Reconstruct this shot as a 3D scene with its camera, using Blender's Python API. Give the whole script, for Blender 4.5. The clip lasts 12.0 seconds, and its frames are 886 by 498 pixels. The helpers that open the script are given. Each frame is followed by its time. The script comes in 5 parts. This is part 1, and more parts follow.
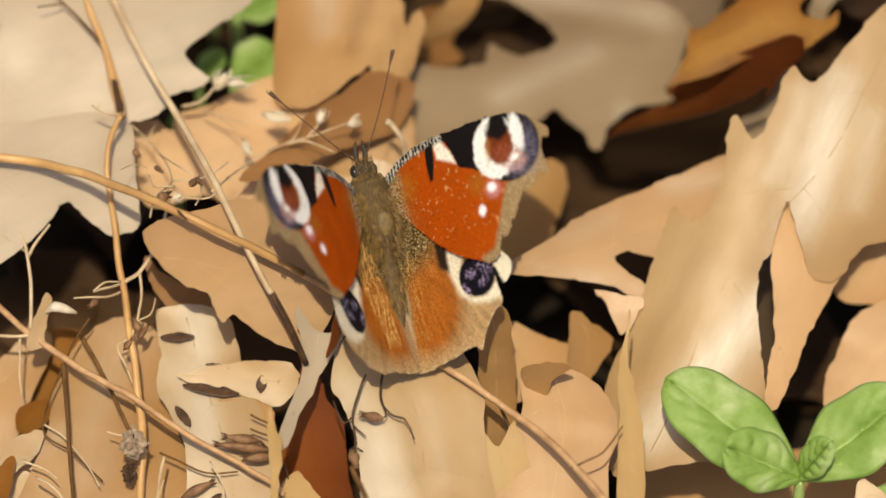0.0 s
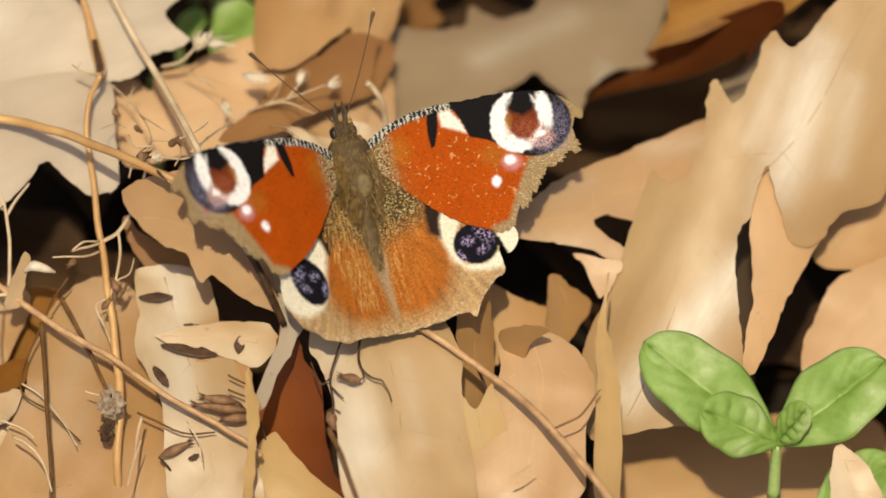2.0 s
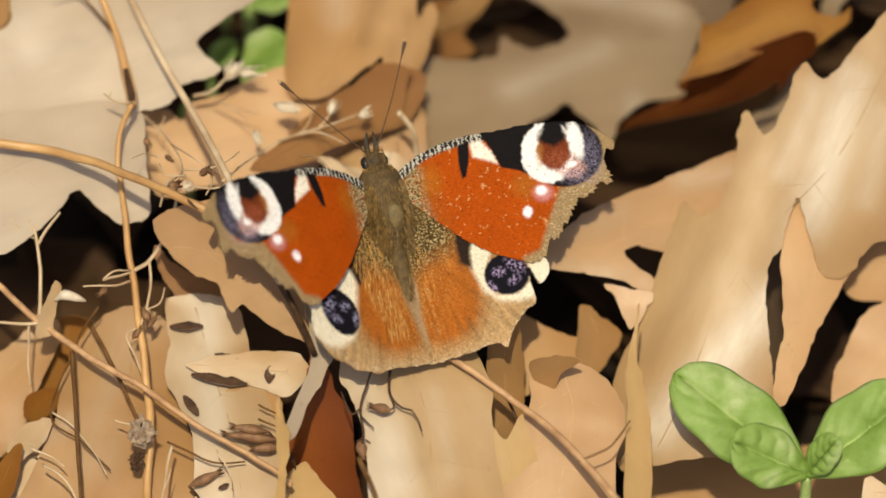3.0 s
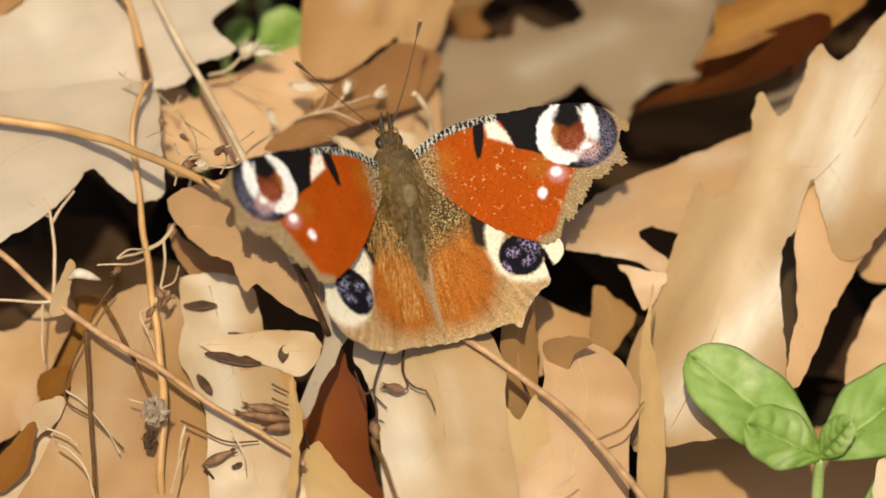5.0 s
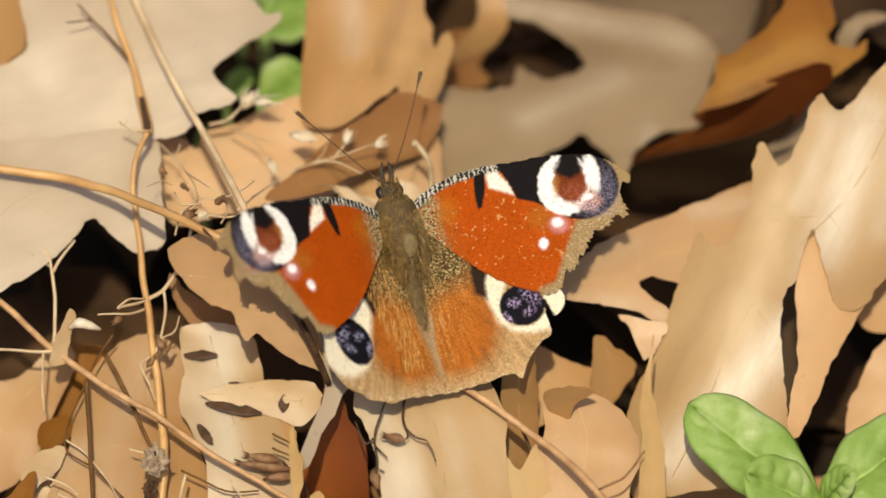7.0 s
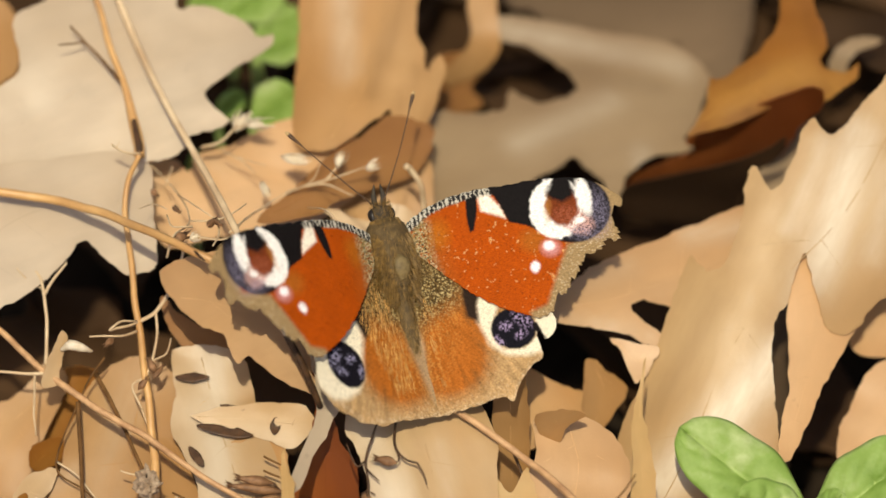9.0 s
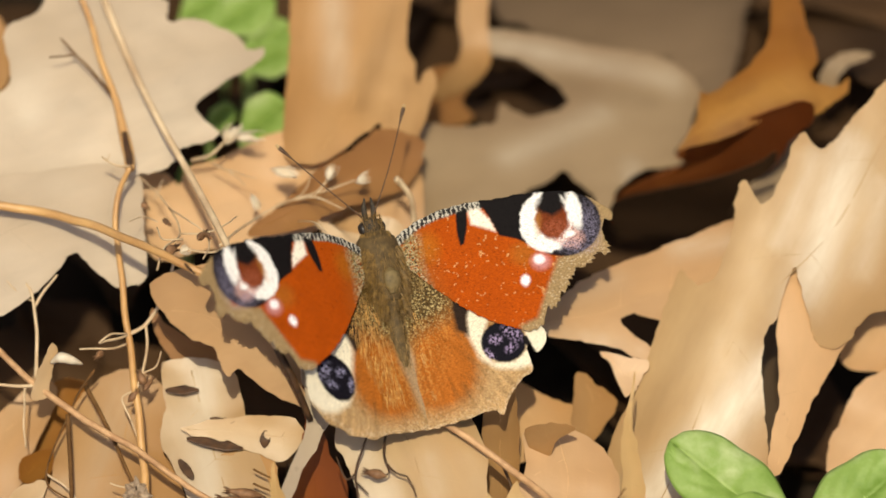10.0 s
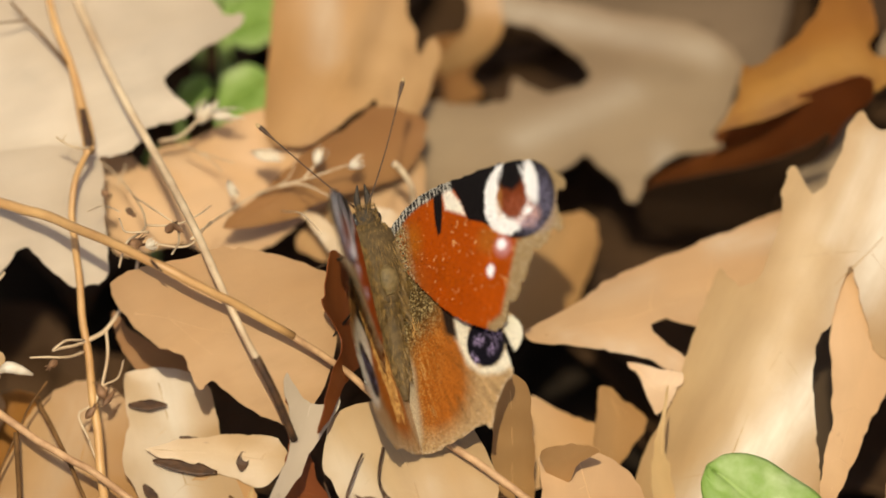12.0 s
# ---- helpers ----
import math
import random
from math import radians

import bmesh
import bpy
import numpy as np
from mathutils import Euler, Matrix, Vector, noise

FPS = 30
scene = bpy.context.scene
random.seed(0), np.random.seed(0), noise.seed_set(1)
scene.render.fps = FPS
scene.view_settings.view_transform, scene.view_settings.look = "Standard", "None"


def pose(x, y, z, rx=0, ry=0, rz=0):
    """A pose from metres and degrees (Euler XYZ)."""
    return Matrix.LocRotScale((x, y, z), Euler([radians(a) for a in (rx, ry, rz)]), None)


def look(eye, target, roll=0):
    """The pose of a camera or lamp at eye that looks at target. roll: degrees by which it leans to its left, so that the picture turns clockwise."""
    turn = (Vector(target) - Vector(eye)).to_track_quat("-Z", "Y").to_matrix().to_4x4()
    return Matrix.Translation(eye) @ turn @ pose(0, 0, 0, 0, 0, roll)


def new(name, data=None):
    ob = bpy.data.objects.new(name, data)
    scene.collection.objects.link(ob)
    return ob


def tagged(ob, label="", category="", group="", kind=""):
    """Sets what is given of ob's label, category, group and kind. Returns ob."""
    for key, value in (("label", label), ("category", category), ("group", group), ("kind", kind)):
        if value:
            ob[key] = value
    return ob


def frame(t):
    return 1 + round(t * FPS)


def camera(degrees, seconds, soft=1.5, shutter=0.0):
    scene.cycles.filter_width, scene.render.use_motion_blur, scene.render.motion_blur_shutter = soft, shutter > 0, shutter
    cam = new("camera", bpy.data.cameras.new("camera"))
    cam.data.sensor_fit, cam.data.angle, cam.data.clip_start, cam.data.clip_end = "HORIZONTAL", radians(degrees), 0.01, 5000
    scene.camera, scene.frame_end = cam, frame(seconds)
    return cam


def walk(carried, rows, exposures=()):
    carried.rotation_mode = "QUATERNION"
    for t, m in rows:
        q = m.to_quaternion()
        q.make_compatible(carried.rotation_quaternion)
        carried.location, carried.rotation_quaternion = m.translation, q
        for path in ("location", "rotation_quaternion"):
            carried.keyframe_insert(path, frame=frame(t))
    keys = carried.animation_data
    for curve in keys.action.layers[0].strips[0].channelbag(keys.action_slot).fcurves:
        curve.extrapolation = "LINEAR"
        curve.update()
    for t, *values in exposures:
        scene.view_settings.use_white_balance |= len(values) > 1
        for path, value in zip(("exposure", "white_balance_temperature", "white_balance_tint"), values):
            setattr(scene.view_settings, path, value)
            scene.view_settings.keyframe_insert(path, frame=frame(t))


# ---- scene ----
# ---- camera ----
cam = camera(4.58, 12.0, soft=1.7)
walk(cam, [
    (0, pose(0, -0.74971, 1.31353, 29.974, 0.381, -0.8001)),
    (0.5, pose(0, -0.74967, 1.31347, 30.1351, 0.3628, -0.7476)),
    (1, pose(0, -0.74979, 1.31368, 30.1597, 0.3063, -0.5217)),
    (1.5, pose(0, -0.74977, 1.31365, 30.0172, 0.1249, -0.4621)),
    (2, pose(0, -0.74972, 1.31355, 29.7796, 0.0704, -0.4791)),
    (2.5, pose(0, -0.74984, 1.31376, 29.8641, 0.0422, -0.3102)),
    (3, pose(0, -0.74985, 1.31378, 29.9364, 0.1075, -0.2244)),
    (5, pose(0, -0.74986, 1.3138, 29.834, 0.043, 0.0354)),
    (5.5, pose(0, -0.75, 1.31404, 30, 0, 0)),
    (6, pose(0, -0.7502, 1.31438, 30.0761, 0.0565, 0.0235)),
    (6.5, pose(0, -0.7499, 1.31387, 30.0846, 0.0849, 0.0344)),
    (7, pose(0, -0.74972, 1.31356, 30.0911, 0.0323, 0.0594)),
    (9, pose(0, -0.75008, 1.31418, 30.2102, -0.0757, 0.1605)),
    (9.5, pose(0, -0.75009, 1.3142, 30.2288, -0.1492, 0.2438)),
    (10, pose(0, -0.75022, 1.31443, 30.2787, -0.1814, 0.241)),
    (10.5, pose(0, -0.75017, 1.31432, 30.23, -0.1491, 0.317)),
    (11, pose(0, -0.75053, 1.31495, 30.1166, -0.243, 0.3176)),
    (11.5, pose(0, -0.75052, 1.31494, 30.0401, -0.2422, 0.3247)),
    (11.7, pose(0, -0.75498, 1.32266, 30.1462, -0.2837, 0.4265)),
    (12, pose(0, -0.65383, 1.14747, 30.2936, -0.2538, 0.4004)),
], exposures=((0.0, 0.11, 7000, 7), (1.5, 0.15, 7000, 7), (2.2, 0.04, 7000, 7), (3.0, 0.02, 7000, 7), (5.0, 0.12, 7000, 7), (11.5, 0.12, 7000, 7), (12.0, 0.16, 7000, 7)))

# a long lens of small depth of field, focused on the insect
insect = new("butterfly")
cam.data.dof.use_dof, cam.data.dof.focus_object, cam.data.dof.aperture_fstop = True, insect, 10.5

# ---- light ----
SUN_TOWARDS = Vector((-0.03, -0.31, 0.95)).normalized()
world = bpy.data.worlds.new("world")
scene.world = world
world.use_nodes = True
sky = world.node_tree.nodes.new("ShaderNodeTexSky")
sky.sky_type, sky.sun_disc = "NISHITA", False
sky.sun_elevation = math.asin(SUN_TOWARDS.z)
sky.sun_rotation = math.atan2(SUN_TOWARDS.x, SUN_TOWARDS.y)
sky.air_density, sky.dust_density, sky.ozone_density = 0.6, 3.0, 0.5
world.node_tree.links.new(sky.outputs[0], world.node_tree.nodes["Background"].inputs[0])
world.node_tree.nodes["Background"].inputs[1].default_value = 0.12
sun = new("sun", bpy.data.lights.new("sun", "SUN"))
sun.data.energy, sun.data.angle, sun.data.color = 3.15, radians(0.6), (1.0, 0.925, 0.745)
sun.matrix_world = look(SUN_TOWARDS * 3, (0, 0, 0))


# ---- materials ----
class Nodes:
    """A short way to write node materials."""

    def __init__(self, name):
        self.mat = bpy.data.materials.new(name)
        self.mat.use_nodes = True
        self.tree = self.mat.node_tree
        self.bsdf = self.tree.nodes["Principled BSDF"]
        self.out = self.tree.nodes["Material Output"]

    def add(self, kind, **sockets):
        node = self.tree.nodes.new(kind)
        for key, value in sockets.items():
            self.set(node, key, value)
        return node

    def set(self, node, key, value):
        socket = node.inputs[int(key[1:])] if key[0] == "i" and key[1:].isdigit() else node.inputs[key.replace("_", " ")]
        if isinstance(value, bpy.types.NodeSocket):
            self.tree.links.new(value, socket)
        else:
            socket.default_value = value

    def noise(self, scale, detail=4.0, stretch=None, coords="Object", rough=0.55):
        where = self.add("ShaderNodeTexCoord").outputs[coords]
        if stretch:
            where = self.add("ShaderNodeMapping", Vector=where, Scale=stretch).outputs[0]
        return self.add("ShaderNodeTexNoise", Vector=where, Scale=scale, Detail=detail, Roughness=rough).outputs[0]

    def ramp(self, fac, *stops):
        node = self.add("ShaderNodeValToRGB", Fac=fac)
        ramp = node.color_ramp.elements
        while len(ramp) < len(stops):
            ramp.new(0.5)
        for element, (place, colour) in zip(ramp, stops):
            element.position, element.color = place, (*colour, 1)
        return node.outputs[0]

    def mix(self, fac, a, b, how="MIX"):
        node = self.add("ShaderNodeMix")
        node.data_type, node.blend_type = "RGBA", how
        for index, value in ((0, fac), (6, a), (7, b)):
            if isinstance(value, bpy.types.NodeSocket):
                self.tree.links.new(value, node.inputs[index])
            else:
                node.inputs[index].default_value = value if index == 0 else (*value[:3], 1)
        return node.outputs[2]

    def bump(self, height, strength, distance):
        return self.add("ShaderNodeBump", Height=height, Strength=strength, Distance=distance).outputs[0]

    def through_light(self, colour, share):
        """Lets a share of the light through a thin blade."""
        thin = self.add("ShaderNodeBsdfTranslucent", Color=colour)
        both = self.add("ShaderNodeMixShader", Fac=share, i1=self.bsdf.outputs[0], i2=thin.outputs[0])
        self.tree.links.new(both.outputs[0], self.out.inputs[0])


def leaf_material(name, light, mid, dark, rough=0.42, share=0.2, gloss=0.4, spread=(0.32, 0.5, 0.66)):
    n = Nodes(name)
    patches = n.noise(30, 3, (0.6, 1.3, 1))
    fibres = n.noise(260, 6, (0.3, 1.3, 1), rough=0.6)
    grain = n.noise(2400, 3)
    colour = n.ramp(patches, *zip(spread, (dark, mid, light)))
    colour = n.mix(n.ramp(fibres, (0.4, (0, 0, 0)), (0.8, (0.38, 0.38, 0.38))), colour, [c * 0.7 for c in mid])
    spots = n.ramp(n.noise(210, 4, rough=0.7), (0.69, (0, 0, 0)), (0.77, (0.5, 0.5, 0.5)))
    colour = n.mix(spots, colour, [c * 0.45 for c in dark])
    # pale and dark streaks that paint leaf sheen and shade into the colour
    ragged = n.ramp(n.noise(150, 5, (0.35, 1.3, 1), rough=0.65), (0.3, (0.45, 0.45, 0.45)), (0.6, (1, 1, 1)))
    for streak, tone in (("pale_sheen", (0.78, 0.70, 0.57)), ("stain_shade", [c * 0.55 for c in dark])):
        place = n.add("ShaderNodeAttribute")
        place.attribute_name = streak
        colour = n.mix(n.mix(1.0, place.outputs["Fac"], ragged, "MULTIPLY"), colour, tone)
    # leaf margins dry to a browner tone, unevenly
    margin = n.add("ShaderNodeAttribute")
    margin.attribute_name = "rim"
    uneven = n.ramp(n.noise(90, 3), (0.35, (0.1, 0.1, 0.1)), (0.7, (1, 1, 1)))
    worn = n.mix(1.0, margin.outputs["Fac"], uneven, "MULTIPLY")
    colour = n.mix(n.mix(1.0, worn, (0.65, 0.65, 0.65), "MULTIPLY"), colour, [c * 0.85 for c in dark])
    tint = n.ramp(n.add("ShaderNodeObjectInfo").outputs["Random"], (0.0, (0.88, 0.86, 0.84)), (1.0, (1.07, 1.06, 1.05)))
    colour = n.mix(1.0, colour, tint, "MULTIPLY")
    n.set(n.bsdf, "Base_Color", colour)
    n.set(n.bsdf, "Roughness", n.ramp(n.noise(120, 3), (0.3, (rough - 0.08,) * 3), (0.7, (rough + 0.12,) * 3)))
    n.set(n.bsdf, "Specular_IOR_Level", gloss)
    swell = n.bump(n.noise(30, 1, (0.7, 1.3, 1)), 0.36, 0.007)
    fine = n.add("ShaderNodeBump", Height=n.mix(0.3, fibres, grain), Strength=0.22, Distance=0.0003, Normal=swell)
    n.set(n.bsdf, "Normal", fine.outputs[0])
    n.through_light(colour, share)
    return n.mat


def plain_material(name, colour, dark, scale=600, rough=0.6, bump=0.3, stretch=None, share=0.0, gloss=0.4):
    n = Nodes(name)
    mottled = n.ramp(n.noise(scale, 5, stretch), (0.32, dark), (0.66, colour))
    n.set(n.bsdf, "Base_Color", mottled)
    n.set(n.bsdf, "Roughness", rough)
    n.set(n.bsdf, "Specular_IOR_Level", gloss)
    n.set(n.bsdf, "Normal", n.bump(n.noise(scale * 3, 4, stretch), bump, 0.0002))
    if share:
        n.through_light(mottled, share)
    return n.mat


tan_leaf = leaf_material("dry_tan_leaf", (0.60, 0.37, 0.17), (0.53, 0.30, 0.12), (0.43, 0.22, 0.075), rough=0.44)
pale_leaf = leaf_material("bleached_leaf", (0.73, 0.61, 0.45), (0.58, 0.40, 0.215), (0.49, 0.30, 0.13), rough=0.42, gloss=0.65, spread=(0.36, 0.52, 0.66))
oak_leaf = leaf_material("dry_oak_leaf", (0.53, 0.36, 0.185), (0.47, 0.295, 0.135), (0.40, 0.23, 0.092), rough=0.42, gloss=0.45)
beige_leaf = leaf_material("beige_leaf", (0.67, 0.56, 0.43), (0.58, 0.47, 0.35), (0.50, 0.385, 0.265), rough=0.4, gloss=0.5)
pink_leaf = leaf_material("pinkish_leaf", (0.71, 0.465, 0.262), (0.66, 0.41, 0.21), (0.56, 0.325, 0.15))
grey_leaf = leaf_material("grey_tan_leaf", (0.39, 0.28, 0.165), (0.335, 0.235, 0.135), (0.27, 0.175, 0.095), rough=0.42)
brown_leaf = leaf_material("red_brown_leaf", (0.50, 0.255, 0.055), (0.37, 0.155, 0.028), (0.22, 0.072, 0.014), rough=0.5, share=0.3, gloss=0.18)
curled_brown = leaf_material("curled_brown_leaf", (0.46, 0.24, 0.08), (0.36, 0.17, 0.055), (0.25, 0.105, 0.032), rough=0.45, share=0.25)
russet_leaf = leaf_material("russet_leaf", (0.40, 0.125, 0.03), (0.29, 0.08, 0.018), (0.18, 0.045, 0.011), rough=0.45, share=0.3)
golden_leaf = leaf_material("golden_leaf", (0.76, 0.55, 0.28), (0.68, 0.46, 0.20), (0.55, 0.33, 0.12), rough=0.4, share=0.35)
# dim colour that stands in for shade in hollows and folds
dim_leaf = leaf_material("leaf_dimmed_for_shade", (0.23, 0.155, 0.092), (0.18, 0.12, 0.07), (0.12, 0.078, 0.045), rough=0.5, gloss=0.25)
# rotting leaves; also darkens two leaves to stand in for their shade
litter_and_shade = leaf_material("rotting_litter", (0.10, 0.055, 0.027), (0.065, 0.035, 0.017), (0.034, 0.018, 0.009), rough=0.8, share=0.02, gloss=0.1)
soil = plain_material("dark_soil", (0.028, 0.019, 0.012), (0.008, 0.006, 0.004), 120, 0.95, 0.8, gloss=0.1)
straw = plain_material("straw_stalk", (0.62, 0.36, 0.14), (0.40, 0.20, 0.07), 260, 0.45, 0.4, (0.5, 0.5, 0.5), 0.0, 0.5)
pale_straw = plain_material("pale_straw", (0.68, 0.52, 0.33), (0.46, 0.31, 0.18), 260, 0.5, 0.4)
bark = plain_material("tan_twig_bark", (0.58, 0.35, 0.175), (0.36, 0.19, 0.09), 500, 0.6, 0.5)
dead_flower = plain_material("grey_dead_flower", (0.42, 0.31, 0.21), (0.17, 0.11, 0.07), 900, 0.7, 0.6)
# also colours the scraps, stalk foot and hole put in for shade
dark_husk_and_shade = plain_material("dark_husk_and_shade", (0.085, 0.038, 0.014), (0.03, 0.014, 0.006), 700, 0.6, 0.5)
# brown of real side twigs and of two stem-shadow stalks
brown_stalk = plain_material("brown_stalk_and_shadow", (0.17, 0.085, 0.032), (0.085, 0.042, 0.016), 500, 0.85, 0.4, gloss=0.08)
husk = plain_material("brown_husk", (0.27, 0.14, 0.065), (0.13, 0.06, 0.026), 900, 0.6, 0.5)
bract = plain_material("papery_bract", (0.84, 0.75, 0.60), (0.68, 0.55, 0.38), 700, 0.6, 0.4, share=0.2)


def green_material():
    n = Nodes("green_seedling_leaf")
    patches = n.noise(160, 4)
    colour = n.ramp(patches, (0.3, (0.17, 0.30, 0.035)), (0.5, (0.30, 0.45, 0.10)), (0.68, (0.52, 0.62, 0.28)))
    colour = n.mix(n.ramp(n.noise(1500, 4), (0.4, (0, 0, 0)), (0.75, (0.35, 0.35, 0.35))), colour, (0.32, 0.44, 0.11))
    n.set(n.bsdf, "Base_Color", colour)
    n.set(n.bsdf, "Roughness", 0.6)
    n.set(n.bsdf, "Normal", n.bump(n.noise(240, 2, (1, 1, 1)), 0.45, 0.0012))
    n.through_light(colour, 0.3)
    return n.mat


green_leaf = green_material()
green_vein = plain_material("pale_green_vein", (0.46, 0.58, 0.20), (0.34, 0.48, 0.13), 900, 0.5, 0.2)


def pigment_material():
    n = Nodes("wing_scales")
    pigment = n.add("ShaderNodeAttribute")
    pigment.attribute_name = "pigment"
    scales = n.noise(7000, 3, (0.5, 1.5, 1), rough=0.7)
    shade = n.ramp(scales, (0.3, (0.55, 0.55, 0.55)), (0.7, (1.4, 1.4, 1.4)))
    colour = n.mix(1.0, pigment.outputs["Color"], shade, "MULTIPLY")
    n.set(n.bsdf, "Base_Color", colour)
    n.set(n.bsdf, "Roughness", 0.55)
    n.set(n.bsdf, "Specular_IOR_Level", 0.06)
    n.set(n.bsdf, "Normal", n.bump(scales, 0.5, 0.0002))
    return n.mat


wing_scales = pigment_material()
wing_below = plain_material("dark_wing_underside", (0.05, 0.035, 0.025), (0.012, 0.009, 0.007), 1500, 0.9, 0.4, (0.3, 2, 1), 0.0, 0.04)
body_fur = plain_material("brown_body_fur", (0.125, 0.078, 0.025), (0.055, 0.033, 0.011), 1300, 0.7, 0.6)
dark_fur = plain_material("dark_head_fur", (0.07, 0.05, 0.03), (0.02, 0.015, 0.01), 1500, 0.7, 0.6)
wing_hair = plain_material("golden_wing_hair", (0.60, 0.33, 0.09), (0.28, 0.12, 0.025), 1800, 0.5, 0.2)
shield_fur = plain_material("olive_shield", (0.20, 0.14, 0.055), (0.10, 0.07, 0.027), 1300, 0.6, 0.5)
long_hair = plain_material("golden_brown_hair", (0.27, 0.155, 0.04), (0.075, 0.043, 0.012), 1800, 0.5, 0.2)
black_shell = plain_material("black_shell", (0.02, 0.014, 0.01), (0.008, 0.006, 0.005), 900, 0.3, 0.2)
antenna_skin = plain_material("banded_antenna", (0.12, 0.062, 0.03), (0.04, 0.022, 0.012), 2500, 0.5, 0.2)
club_tip = plain_material("ochre_club_tip", (0.55, 0.38, 0.18), (0.4, 0.25, 0.1), 2500, 0.5, 0.2)


# ---- building helpers ----
def mesh_thing(name, verts, faces, material, parent=None, label="", smooth=True):
    """One mesh object from vertices in metres; a part where a parent is given."""
    data = bpy.data.meshes.new(name)
    data.from_pydata([tuple(v) for v in verts], [], [tuple(f) for f in faces])
    data.materials.append(material)
    if smooth:
        data.shade_smooth()
    ob = new(name, data)
    if parent:
        ob.parent = parent
    return tagged(ob, label)


def smooth_line(points, steps=5, closed=False):
    """A Catmull-Rom line through the points."""
    p = [np.array(q, float) for q in points]
    if closed:
        p = [p[-1], *p, p[0], p[1]]
    else:
        p = [2 * p[0] - p[1], *p, 2 * p[-1] - p[-2]]
    line = []
    for a, b, c, d in zip(p, p[1:], p[2:], p[3:]):
        for k in range(steps):
            t = k / steps
            line.append(0.5 * (2 * b + (c - a) * t + (2 * a - 5 * b + 4 * c - d) * t * t + (3 * b - a - 3 * c + d) * t ** 3))
    if not closed:
        line.append(p[-2])
    return np.array(line)


def tube_data(line, radii, sides=7):
    """Vertices and faces of a tube along a line."""
    line = np.array(line, float)
    count = len(line)
    along = np.gradient(line, axis=0)
    along /= np.linalg.norm(along, axis=1)[:, None] + 1e-12
    side = np.cross(along[0], (0.31, 0.22, 0.93))
    verts, faces = [], []
    for i in range(count):
        side = side - along[i] * np.dot(side, along[i])
        side /= np.linalg.norm(side) + 1e-12
        other = np.cross(along[i], side)
        r = np.interp(i / max(count - 1, 1), np.linspace(0, 1, len(radii)), radii)
        for k in range(sides):
            turn = 2 * math.pi * k / sides
            verts.append(line[i] + r * (side * math.cos(turn) + other * math.sin(turn)))
    for i in range(count - 1):
        for k in range(sides):
            a, b = i * sides + k, i * sides + (k + 1) % sides
            faces.append((a, b, b + sides, a + sides))
    faces.append(tuple(range(sides - 1, -1, -1)))
    faces.append(tuple(range((count - 1) * sides, count * sides)))
    return verts, faces


def stalk(name, path, radii, material, parent=None, label="", sides=7, knots=0.0, steps=5):
    """A tapering stalk through places in millimetres; radii in millimetres."""
    line = smooth_line(path, steps)
    if knots:
        line = line + np.array([noise.noise_vector(Vector(q) * 0.25) for q in line]) * knots
    verts, faces = tube_data(line * 0.001, [r * 0.001 for r in radii], sides)
    return mesh_thing(name, verts, faces, material, parent, label)


def inside(points, outline):
    """Which of the points lie within the closed outline."""
    x, y = points[:, 0], points[:, 1]
    result = np.zeros(len(points), bool)
    for (x0, y0), (x1, y1) in zip(outline, np.roll(outline, -1, axis=0)):
        crosses = (y0 > y) != (y1 > y)
        if y1 != y0:
            result ^= crosses & (x < (x1 - x0) * (y - y0) / (y1 - y0) + x0)
    return result


def edge_distance(points, outline):
    """How far each point lies from the closed outline."""
    best = np.full(len(points), 1e9)
    for a, b in zip(outline, np.roll(outline, -1, axis=0)):
        d = b - a
        t = np.clip(((points - a) @ d) / (d @ d + 1e-12), 0, 1)
        best = np.minimum(best, np.linalg.norm(points - a - t[:, None] * d, axis=1))
    return best


def sheet_mesh(outline, step):
    """Points and triangles that fill a closed outline."""
    from mathutils import geometry
    low, high = outline.min(axis=0), outline.max(axis=0)
    xs, ys = np.arange(low[0], high[0], step), np.arange(low[1], high[1], step * 0.87)
    grid = np.array([(x + (step / 2 if j % 2 else 0), y) for j, y in enumerate(ys) for x in xs])
    grid = grid + np.random.uniform(-0.12, 0.12, grid.shape) * step
    grid = grid[inside(grid, outline)]
    grid = grid[edge_distance(grid, outline) > step * 0.45]
    points = np.vstack([outline, grid])
    count = len(outline)
    edges = [(i, (i + 1) % count) for i in range(count)]
    found = geometry.delaunay_2d_cdt([Vector(p) for p in points], edges, [tuple(range(count))], 1, 1e-5)
    return np.array([tuple(v) for v in found[0]]), [f for f in found[2]]


